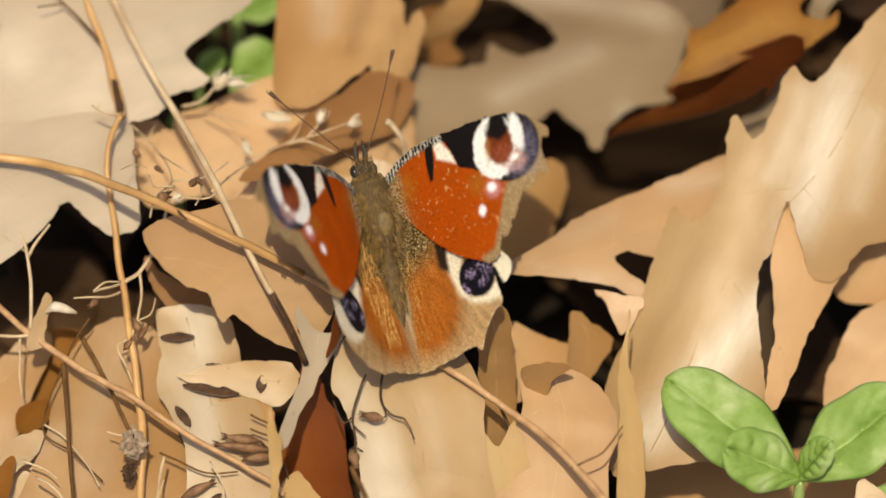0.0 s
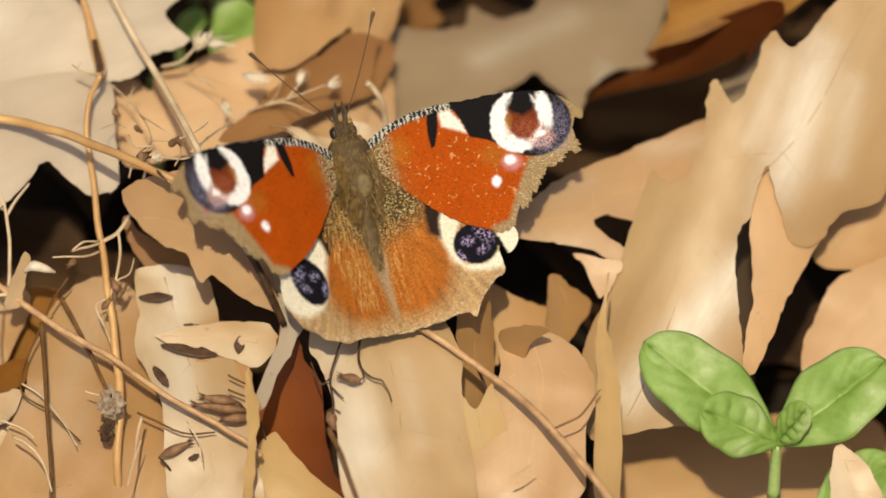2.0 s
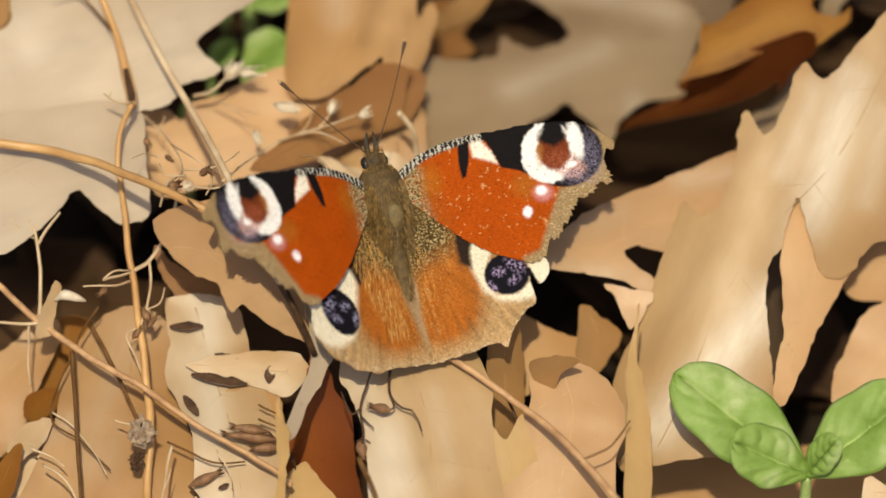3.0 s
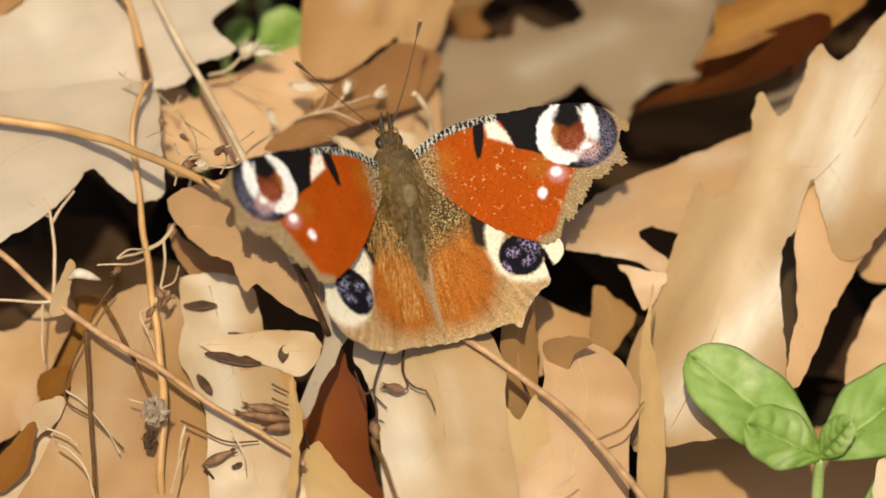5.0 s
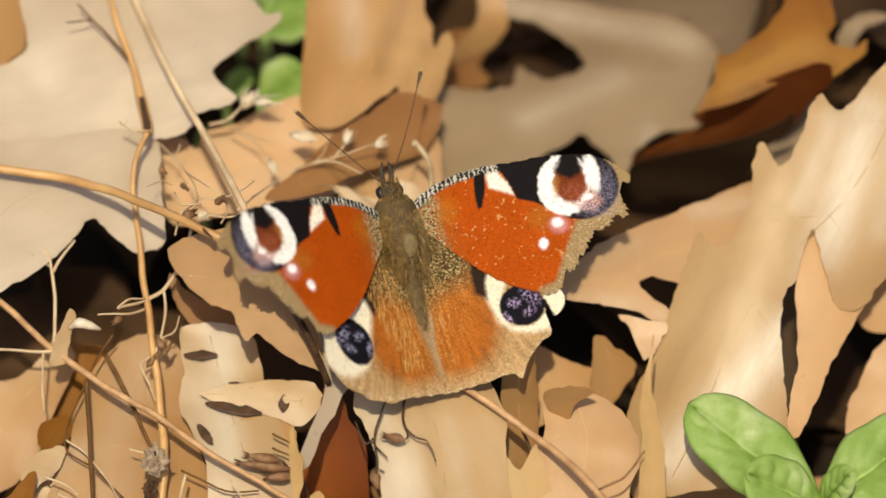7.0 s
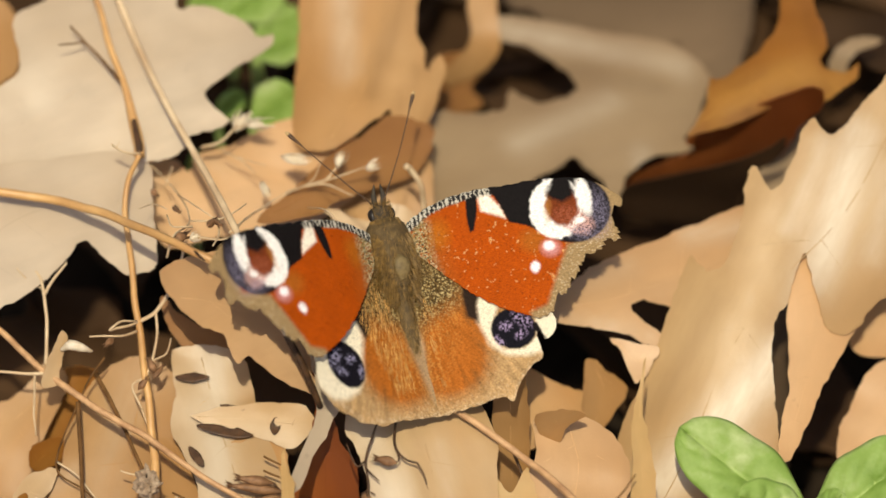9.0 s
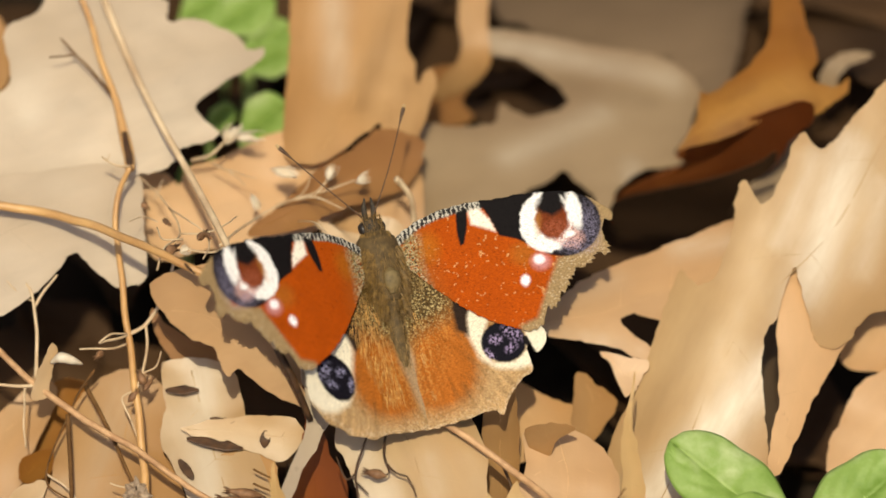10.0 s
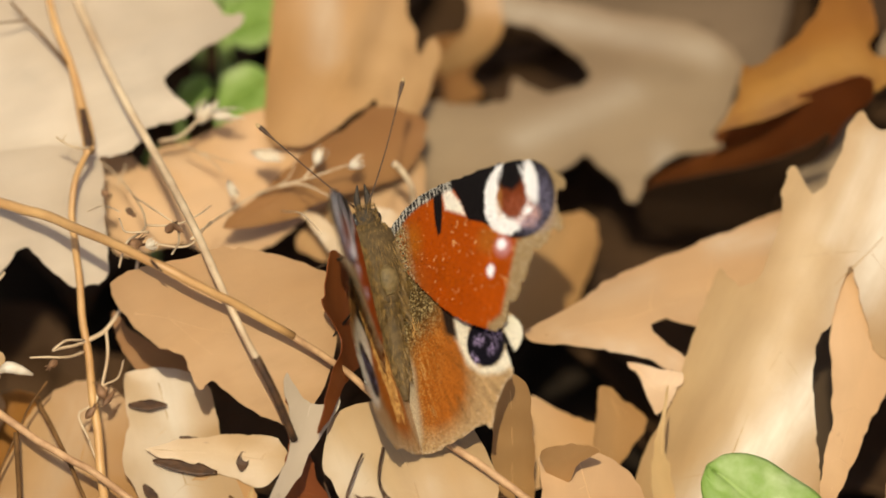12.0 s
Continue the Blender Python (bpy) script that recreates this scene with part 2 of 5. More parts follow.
def add_veins(blade, edge, surface, material):
    """A midrib and a few side veins that stand a little proud of the blade."""
    low, high = edge[:, 0].min(), edge[:, 0].max()
    middle = []
    for x in np.linspace(low + (high - low) * 0.06, high - (high - low) * 0.06, 14):
        ys = [a[1] + (x - a[0]) / (b[0] - a[0]) * (b[1] - a[1]) for a, b in zip(edge, np.roll(edge, -1, axis=0)) if (a[0] - x) * (b[0] - x) < 0]
        if len(ys) >= 2:
            middle.append((x, (min(ys) + max(ys)) / 2, max(ys) - min(ys)))
    if len(middle) < 5:
        return
    ys = np.convolve(np.pad([m[1] for m in middle], 2, mode="edge"), np.ones(5) / 5, mode="valid")
    line = np.array([(m[0], y) for m, y in zip(middle, ys)])
    within = inside(line, edge)
    first = int(np.argmax(within))
    last = first + (len(line) - first if within[first:].all() else int(np.argmin(within[first:])))
    line, middle = line[first:last], middle[first:last]
    if len(line) < 4:
        return

    def lay(name, path, thick):
        path = [(x, y, surface(x, y) - thick * 0.7) for x, y in path]
        v, f = tube_data(smooth_line(path, 3) * 0.001, [thick * 0.001, thick * 0.0006], 6)
        mesh_thing(name, v, f, material, blade)
    lay("midrib", line, 0.14)
    for k in range(2, len(line) - 2, 3):
        for side in (-1, 1):
            reach = middle[k][2] * 0.42
            path = [line[k] + np.array((0.55 * t, side * t * (1 - 0.012 * t))) for t in np.linspace(0, reach, 7)]
            within = inside(np.array(path), edge)
            path = path[:len(path) if within.all() else int(np.argmin(within))]
            if len(path) > 4:
                lay("side_vein", path, 0.06)


def leaf(label, material, place, turn, outline, bend=(0.0, 0.0), wave=1.5, teeth=0.32, folds=(), marks=()):
    """A dry leaf: an uneven blade with the given outline in millimetres, bent along and across its length.
    A fold bends all that lies left of its line (x0, y0, x1, y1) upwards by a slope, over a soft width.
    A mark is a pale (+) or dark (-) streak, painted for sheen or shade, along (x0, y0, x1, y1), with its half width and
    strength."""
    edge = smooth_line(outline, 7, True)
    shift = np.array([noise.noise_vector(Vector((x * 0.7, y * 0.7, place[0] * 900))) for x, y in edge])[:, :2]
    fine = np.array([noise.noise_vector(Vector((x * 2.1, y * 2.1, place[1] * 900))) for x, y in edge])[:, :2]
    edge = edge + shift * teeth + fine * teeth * 0.5
    points, faces = sheet_mesh(edge, 1.5)

    def surface(x, y):
        z = bend[0] * x * x + bend[1] * y * y
        z += wave * noise.noise(Vector((x * 0.06, y * 0.08, place[1] * 500)))
        for x0, y0, x1, y1, slope, soft in folds:
            d = ((x1 - x0) * (y - y0) - (y1 - y0) * (x - x0)) / math.hypot(x1 - x0, y1 - y0)
            z += slope * (max(d, 0) + soft * math.log1p(math.exp(-abs(d) / soft)))
        return z + wave * 0.22 * noise.noise(Vector((x * 0.3, y * 0.3, place[0] * 500)))
    verts = [(x * 0.001, y * 0.001, surface(x, y) * 0.001) for x, y in points]
    ob = mesh_thing("dry_leaf", verts, faces, material)
    rim = np.exp(-edge_distance(points, edge) / 2.6)
    ob.data.attributes.new("rim", "FLOAT", "POINT").data.foreach_set("value", rim.astype(np.float32))
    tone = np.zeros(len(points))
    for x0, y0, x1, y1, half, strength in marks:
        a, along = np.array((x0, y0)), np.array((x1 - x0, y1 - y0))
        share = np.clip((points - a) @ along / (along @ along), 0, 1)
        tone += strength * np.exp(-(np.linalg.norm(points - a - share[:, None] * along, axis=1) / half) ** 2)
    ob.data.attributes.new("pale_sheen", "FLOAT", "POINT").data.foreach_set("value", np.clip(tone, 0, 1).astype(np.float32))
    ob.data.attributes.new("stain_shade", "FLOAT", "POINT").data.foreach_set("value", np.clip(-tone, 0, 1).astype(np.float32))
    thick = ob.modifiers.new("thickness", "SOLIDIFY")
    thick.thickness, thick.offset = 0.00014, -1.0
    crisp = ob.modifiers.new("crisp_edge", "EDGE_SPLIT")
    crisp.split_angle = radians(50)
    ob.matrix_world = pose(*place, *turn)
    add_veins(ob, edge, surface, material)
    return tagged(ob, label, "leaf", "dry leaves of the litter")


# ---- ground ----
def build_ground():
    """Dark soil: fine near the middle, coarse far out."""
    ring = np.concatenate([np.linspace(0, 0.2, 60), np.geomspace(0.22, 40, 30)])
    spokes = 120
    verts, faces = [], []
    for r in ring:
        for k in range(spokes):
            a = 2 * math.pi * k / spokes
            x, y = r * math.cos(a), r * math.sin(a)
            z = -0.036 + 0.006 * noise.noise(Vector((x * 25, y * 25, 3))) + 0.002 * noise.noise(Vector((x * 130, y * 130, 8)))
            verts.append((x, y, z))
    for i in range(len(ring) - 1):
        for k in range(spokes):
            a, b = i * spokes + k, i * spokes + (k + 1) % spokes
            faces.append((a, a + spokes, b + spokes, b))
    ground = mesh_thing("ground", verts, faces, soil)
    tagged(ground, "dark soil under the leaf litter", "ground", kind="structure")


def build_litter(name, count, near, far, low, material, label):
    """A layer of loose leaves between two distances from the middle."""
    verts, faces = [], []
    for _ in range(count):
        r, a = math.sqrt(random.uniform(near * near, far * far)), random.uniform(0, 2 * math.pi)
        x, y = r * math.cos(a), r * math.sin(a)
        tilt = pose(x, y, low + random.uniform(0, 0.010), random.uniform(-14, 14), random.uniform(-14, 14), random.uniform(0, 360))
        length, width = random.uniform(0.018, 0.034), random.uniform(0.008, 0.015)
        start, across = len(verts), 5
        for i in range(13):
            t = i / 12
            half = width * math.sin(math.pi * min(1, t * 0.97 + 0.02)) ** 0.7 * (1 + 0.25 * math.sin(t * 22 + a))
            for j in range(across):
                v = j / (across - 1) * 2 - 1
                verts.append(tilt @ Vector((length * (2 * t - 1), half * v, 0.004 * v * v + 0.002 * math.sin(5 * t + a))))
        for i in range(12):
            for j in range(across - 1):
                q = start + i * across + j
                faces.append((q, q + across, q + across + 1, q + 1))
    ob = mesh_thing(name, verts, faces, material)
    thick = ob.modifiers.new("thickness", "SOLIDIFY")
    thick.thickness = 0.0003
    tagged(ob, label, "leaf litter", kind="stuff")


build_ground()
build_litter("rotting_litter", 420, 0.0, 0.3, -0.033, litter_and_shade, "dark rotting leaves covering the soil")

# ---- dry leaves, far side ----
leaf("broad bleached tree leaf with toothed tips lying on the litter", beige_leaf, (-0.0422, 0.0329, 0.016), (7.1, 1.2, 24),
     [(-14.8, 7), (-12.5, 14.3), (-7.9, 15.3), (-0.5, 18.3), (9.6, 11), (9, 7.6), (12.8, 6.5), (17, 2.6), (17.6, 0), (19.9, -0.5), (18.2, -2.5), (12.7, -3.6), (7.5, -5.9), (9, -10.8), (3.5, -10.9), (0.5, -12.9), (-3.8, -12.1), (-11, -10.4), (-15.3, -9.8), (-23.1, -7.4), (-26.5, -1.6), (-21.8, 5.6)], bend=(-0.0015, 0.001), marks=((-12.9, 8.7, -13.4, 1.6, 2.3, 0.2), (-8.4, 1.4, -6.6, -0.2, 1.1, -0.25), (-1.1, -7, 6.3, -5.3, 1.7, -0.18),))
leaf("torn tan tree leaf half hidden under a bleached leaf", tan_leaf, (-0.0645, 0.044, 0.004), (0.3, 5, -86.2),
     [(-11.2, -5.6), (-7.1, 4.4), (0.9, 5.4), (3.9, 4.2), (7.4, -1.8), (6.2, -6.5)])
leaf("pale pinkish dry leaf with a bent lower edge", beige_leaf, (-0.0509, 0.0081, 0.015), (4, 4.9, 21.5),
     [(-11.2, 15.1), (-5, 14), (2.9, 11.9), (13.8, 8.8), (12.2, 0.6), (9.9, -7), (7.2, -7.7), (5.4, -7.3), (3.4, -4.4), (1.4, -1), (-2.4, -3.4), (-7.4, -5.9), (-11.1, -7), (-19.1, -6.6)], bend=(0, -0.002))
leaf("smooth tan dry leaf lying under dead weed stalks", pink_leaf, (-0.0268, 0.0223, 0.005), (7.5, -4.9, 6.3),
     [(-14.8, 5.7), (-10.1, 5.2), (-8.4, 3), (-6.6, 5.3), (-2.2, 5.9), (1.8, 7.4), (7.5, 8.7), (14.9, 5), (19.1, 1), (15.5, -2.9), (8.8, -6.6), (5.1, -9.1), (-0.1, -9.8), (-5.2, -6.8), (-11.5, -7.5), (-13.6, -4.7)], bend=(0, 0.003), marks=((-7.3, 2.8, 1.3, -4.4, 2.3, -0.2), (-9.3, 5.6, -3.4, 2.2, 1.7, 0.3),))
leaf("upright tan dry leaf with a curled foot", tan_leaf, (-0.0113, 0.0394, 0.01), (2.1, -5.4, 80),
     # marks paint brown streaks and the shade towards the foot
     [(18.5, 11.2), (7.3, 10.4), (0.5, 9.4), (-6.3, 8.7), (-14.4, 7), (-14.5, 2.1), (-11.2, -1.3), (-6.9, -4.9), (-10, -4.5), (-10.6, -6.4), (-9.4, -8.5), (-7.1, -10), (-3.5, -10.7), (0.6, -11.1), (2.8, -10.9), (3.5, -9.7), (0.7, -8.8), (3.5, -7.8), (6, -6.3), (11.9, -5.5), (21.7, -5.7)], wave=1.6, folds=((-13.2, 5.5, 7.2, 8.7, -0.5, 0.9), (9, -5.6, -12.5, -5.4, -0.6, 1.5),), marks=((10.4, -3.8, -4.9, -1.8, 1.8, -0.5), (9.6, 4.8, -2.2, 1.8, 2.2, 0.35), (0.3, -7.6, -6, -6, 1.2, -0.5),))
leaf("brown curled leaf edge lying in shade", curled_brown, (-0.0113, 0.0221, 0.0105), (-2.7, 7.6, 25.6),
     [(-17.5, -2.6), (-10.1, 0.4), (-3.6, 3.2), (1.4, 4.5), (7.2, 6.4), (10.6, 3.8), (11.7, 2.1), (10.2, -0.1), (7.2, -2.1), (1.7, -2.5), (-4.6, -2.8), (-10.1, -3.7)], wave=0.6, folds=((11.4, 1, -13.2, -2.5, -1.1, 0.7),))
leaf("tan leaf behind the head of the butterfly", tan_leaf, (-0.0077, 0.0203, 0.002), (-4.9, 8.7, -119.3),
     [(8, -6.5), (-1.5, -4.7), (-8.6, -2.9), (-10.5, -0.4), (-4.2, 4.6), (1.6, 6), (6.8, 5.1), (8.3, -1.1)])
# dimmed in colour, as no shadow falls on it here
leaf("brown-grey leaf behind a dark hollow, coloured dim for shade", dim_leaf, (0.0268, 0.0638, -0.018), (-6.6, -4.6, 10),
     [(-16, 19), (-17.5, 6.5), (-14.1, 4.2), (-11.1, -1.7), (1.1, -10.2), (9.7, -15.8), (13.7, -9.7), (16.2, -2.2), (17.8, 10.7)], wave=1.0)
leaf("large grey-tan dry leaf with a pointed lobe", grey_leaf, (0.0192, 0.0354, 0), (5.3, -7.1, 13.4),
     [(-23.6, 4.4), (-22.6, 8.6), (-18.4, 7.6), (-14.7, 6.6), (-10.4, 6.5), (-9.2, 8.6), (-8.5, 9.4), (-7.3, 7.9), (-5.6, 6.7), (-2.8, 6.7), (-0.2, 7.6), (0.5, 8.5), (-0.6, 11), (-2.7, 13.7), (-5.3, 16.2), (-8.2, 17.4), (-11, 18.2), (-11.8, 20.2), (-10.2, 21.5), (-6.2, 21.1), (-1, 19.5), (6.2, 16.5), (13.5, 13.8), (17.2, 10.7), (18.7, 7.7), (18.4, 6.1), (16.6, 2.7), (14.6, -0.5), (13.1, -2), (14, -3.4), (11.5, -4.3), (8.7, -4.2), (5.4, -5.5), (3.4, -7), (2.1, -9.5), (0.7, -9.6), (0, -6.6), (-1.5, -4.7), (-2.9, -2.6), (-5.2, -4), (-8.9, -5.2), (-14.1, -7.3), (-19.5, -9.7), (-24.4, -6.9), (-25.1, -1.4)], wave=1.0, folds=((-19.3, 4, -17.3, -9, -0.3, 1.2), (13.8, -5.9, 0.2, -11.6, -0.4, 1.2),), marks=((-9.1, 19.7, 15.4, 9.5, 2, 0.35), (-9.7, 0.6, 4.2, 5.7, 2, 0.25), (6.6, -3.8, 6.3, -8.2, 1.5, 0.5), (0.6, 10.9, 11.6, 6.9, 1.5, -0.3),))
leaf("narrow curled tan leaf standing behind a hollow", tan_leaf, (0.0052, 0.0525, -0.001), (-1.4, 16.6, -95),
     [(-11.2, -2.4), (-11.6, 1.2), (-1.8, 1.6), (2.3, 2.5), (4.6, 2), (6.2, 0.2), (7.3, -2.5), (8, -4.3), (6.7, -5.1), (5.2, -3.5), (2.5, -1.8), (-2.2, -2.4)], wave=0.6, folds=((3.5, 1.9, 3.6, -3.6, -1.6, 1),))
leaf("dim brown leaf deep in a hollow", curled_brown, (0.0024, 0.0475, -0.01), (-17.2, -44.7, 80),
     [(3.4, 3.9), (4.6, -3.2), (1.9, -2.1), (-0.3, -1.3), (-2.5, -3.3), (-4.9, 2.4), (-2.3, 4.1)], wave=0.5)
# dark marks near the lower edge paint its fall into shade
leaf("orange-brown dry leaf standing on edge with a jagged top", brown_leaf, (0.0439, 0.0378, 0.013), (6.5, 3.3, 25),
     [(-13.8, -5.2), (-11.2, -3.3), (-9.1, -1.2), (-7.3, 1.6), (-6.2, 0.5), (-3.5, 1.2), (0.5, 2.2), (4.6, 5.4), (10, 15.7), (12.2, 14.3), (10.2, 8.3), (9.4, 2.9), (9.1, -0.7), (6.8, -3), (8.7, -4.9), (10.7, -5.2), (12, -5), (11, -6.5), (9.3, -7.1), (5, -7.9), (2.7, -6.3), (-0.6, -6), (-5.1, -6.4), (-10, -5.8)], wave=1.5, folds=((13.6, -4.3, -10.1, -1.6, -0.45, 1.2), (-4.3, -3.8, 8.5, 8.9, -0.4, 1),), marks=((-13.4, -5.2, -5.1, -6.1, 1.4, -0.55), (-5, -5.9, 5.8, -6.6, 1.4, -0.55), (-5, -2, -1.3, -1.1, 0.9, -0.25), (7.4, -0, 8.5, 7, 0.8, -0.3),))
# shaded part of the leaf above, darkened by a russet colour and mark
leaf("fold of a dry leaf, its shade put into a red-brown colour", russet_leaf, (0.0403, 0.0319, 0.0025), (87.1, 90, 0),
     [(1.2, -7.2), (-3.3, -5.4), (-8.8, 2.9), (-12.4, 10.1), (-7.2, 11.5), (-2.2, 8.5), (5.7, 6), (8.3, 2.5), (9.4, -2.9), (11.5, -10.7), (14.4, -15.4), (13.1, -15.9), (7.8, -12.4), (3.7, -6.1)], wave=0.5, marks=((12, -13.8, 5.7, 4.8, 1.1, -0.7),))
# shade under the fold, put into a near-black colour
leaf("underside of a folded dry leaf, coloured dark for its shade", litter_and_shade, (0.0358, 0.0286, -0.005), (82.8, 180, 0),
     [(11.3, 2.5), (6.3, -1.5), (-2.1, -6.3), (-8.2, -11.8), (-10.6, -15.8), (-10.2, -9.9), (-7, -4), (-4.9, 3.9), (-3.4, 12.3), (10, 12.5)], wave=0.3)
leaf("far curled rim of a grey dry leaf", grey_leaf, (0.0466, 0.0338, -0.008), (13.2, -11.7, 22.5),
     [(-4.5, 1.7), (1.2, 2.8), (5.7, 3.6), (4.7, 0.8), (0.8, -2.6), (-3, -3.9), (-4.8, -2.6)])
leaf("small grey leaf rim curled over at the edge", grey_leaf, (0.0565, 0.046, 0.002), (12.5, 1.5, 20),
     [(-4, -1.5), (-3.1, 0.4), (-1.3, 1.5), (1, 1.7), (3.2, 1.2), (4.2, 0.2), (2.5, -0.1), (0.5, -0.3), (-1.1, -1.2), (-2, -2.3)], wave=0.4, folds=((3.4, -0.8, -3, -0, -0.8, 0.6),))
# the depth's shade is put into this leaf's dark colour
leaf("leaf deep in the litter, coloured dark for its shade", litter_and_shade, (0.0584, 0.0653, -0.0202), (-6, -39.6, -80.6),
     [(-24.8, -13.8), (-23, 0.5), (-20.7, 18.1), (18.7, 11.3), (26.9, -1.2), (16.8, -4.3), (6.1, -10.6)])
# ---- dry leaves, near side ----
# pale marks paint the white sheen along this blade
leaf("large pale dry oak leaf with wavy lobes", oak_leaf, (0.0456, -0.0035, 0.013), (-7, 17.5, -115.7),
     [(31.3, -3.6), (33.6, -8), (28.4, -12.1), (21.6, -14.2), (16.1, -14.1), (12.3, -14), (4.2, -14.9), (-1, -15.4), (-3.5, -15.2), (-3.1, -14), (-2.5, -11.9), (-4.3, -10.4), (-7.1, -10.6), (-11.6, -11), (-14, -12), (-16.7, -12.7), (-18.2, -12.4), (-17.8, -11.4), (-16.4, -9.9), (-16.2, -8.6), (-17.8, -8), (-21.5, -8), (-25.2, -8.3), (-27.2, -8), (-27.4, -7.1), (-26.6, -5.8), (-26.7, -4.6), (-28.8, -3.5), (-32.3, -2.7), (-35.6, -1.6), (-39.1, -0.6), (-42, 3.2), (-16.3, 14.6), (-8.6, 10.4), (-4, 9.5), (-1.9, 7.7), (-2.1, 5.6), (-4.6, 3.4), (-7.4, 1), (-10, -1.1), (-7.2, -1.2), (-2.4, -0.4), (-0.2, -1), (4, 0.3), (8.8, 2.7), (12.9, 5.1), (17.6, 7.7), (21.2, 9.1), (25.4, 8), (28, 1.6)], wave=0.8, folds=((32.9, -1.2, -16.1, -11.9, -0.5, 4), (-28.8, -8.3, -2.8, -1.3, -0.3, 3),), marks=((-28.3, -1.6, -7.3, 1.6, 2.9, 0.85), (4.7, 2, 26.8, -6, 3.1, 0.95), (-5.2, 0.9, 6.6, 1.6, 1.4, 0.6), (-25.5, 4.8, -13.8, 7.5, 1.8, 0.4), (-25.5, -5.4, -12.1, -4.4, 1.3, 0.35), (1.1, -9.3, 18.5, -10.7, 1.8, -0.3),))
# the slit's shade, painted as a dim leaf face
leaf("inner face of a leaf fold, its shade put into a dark colour", dim_leaf, (0.0459, 0.0015, -0.011), (-61.9, 25.5, -89.7),
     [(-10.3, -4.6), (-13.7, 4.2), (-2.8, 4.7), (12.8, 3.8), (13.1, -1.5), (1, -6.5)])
leaf("narrow folded flap of a pale dry leaf", pink_leaf, (0.0493, -0.0075, 0.0105), (-4.1, 10.9, -96.5),
     [(-15.6, -2.3), (-15.4, 2.4), (-10.9, 7.6), (-4.8, 5.8), (2.6, 2.8), (8.6, 1), (15.3, -1), (15, -2.6), (10.9, -2.8), (5.2, -2.4), (0.3, -2.7), (-6.7, -3.8)], wave=0.5, folds=((-14.5, -1.1, 14.6, -0.5, -0.35, 0.6),))
leaf("tan dry leaf with a rounded hollow between two lobes", pink_leaf, (0.0288, 0.0047, 0.0095), (2.2, 2.2, 23.5),
     [(-19, 2.5), (-12.8, 3.5), (-7.8, 5.1), (-2.5, 5.8), (3.5, 6), (9.6, 6.3), (15.5, 6.3), (18.3, 4.1), (14.8, -6.8), (4.3, -5.6), (-0, -4), (-2.7, -2.3), (-4.3, -2.1), (-5, -2.7), (-4.4, -4.3), (-2.7, -6.8), (-0.4, -8.8), (-0.4, -10.8), (-3.7, -8.7), (-6.1, -6.5), (-10.1, -4), (-14.9, -1.4), (-19, 0.7)], folds=((17, -1.6, -15.3, -0.4, -0.3, 1.5),), marks=((-15.6, -0.1, -4.3, -7.2, 1.1, 0.35), (6.8, 5.1, 13.7, 3.4, 1.7, 0.4), (-9.7, 4, -3.2, 3.4, 1.8, 0.2),))
leaf("turned-down lip of a tan dry leaf", pink_leaf, (0.0257, -0.0067, 0.008), (26.6, 0, 0),
     [(-3.5, 2.8), (-0.4, 2.2), (3.1, 1.5), (2.5, -0.4), (1.3, -2.4), (0, -3.3), (-0.9, -1.3), (-2, 1)], wave=0.4)
leaf("shaded tan leaf under the spread wing", tan_leaf, (0.0135, 0.0175, -0.006), (-48.6, 22.1, -122.4),
     [(-0.1, -8.5), (-5, -4.3), (-7.9, 0.5), (-5.9, 3.5), (-1, 5.2), (3.7, 5.7), (8.7, 2.1), (7.5, -4.3)])
leaf("small curled tan leaf lobe", tan_leaf, (0.021, -0.0091, 0.002), (-30.3, 29.7, -90.6),
     [(-5.1, -2.1), (-3.7, 0.6), (-1.3, 4), (1.7, 2.5), (4.9, 0.3), (5.5, -2.6), (-2.1, -2.7)], bend=(0, 0.02))
leaf("pale leaf edge in front of a dark gap", tan_leaf, (0.0144, -0.0111, 0), (6.1, 10.4, -59.3),
     [(-8.1, -1.2), (-3.8, 3), (0.8, 6.1), (6.5, 2.3), (3.4, -3), (1.1, -7)])
leaf("rounded pinkish tan dry leaf with a raised rim", pink_leaf, (0.0171, -0.0262, 0.011), (0.1, 10, -89.6),
     [(-7.9, -5.2), (-8.9, -2.9), (-9, -0.2), (-7.4, 3.2), (-4, 6.6), (1.2, 7.9), (6, 6.4), (15.6, 4.8), (15.5, -9.2), (2.7, -6.4), (-3.7, -4.9)], bend=(-0.004, -0.004))
# flap added and tilted steeply so that it reads as the rim's shade
leaf("curled rim of a rounded leaf, set steep to stand in for shade", tan_leaf, (0.0152, -0.0211, 0.0145), (-63.2, 69.6, -180),
     [(1.1, -3.3), (-2.4, -1.9), (-4.8, -0.2), (-5.8, 2), (-2, 1), (2.9, 1.4), (6.7, 1.8), (4.3, -0.8)], wave=0.3)
leaf("tall narrow golden leaf curled to a point", golden_leaf, (0.0263, -0.0275, 0.017), (-11.8, 30.1, -89.5),
     [(-13.8, 0.7), (-9.3, -0.5), (-4.7, -1.4), (1.3, -1.2), (16.5, -1.9), (16.5, 1.5), (4.4, 2), (-3.2, 0.9), (-7.8, 0)], bend=(0, 0.03))
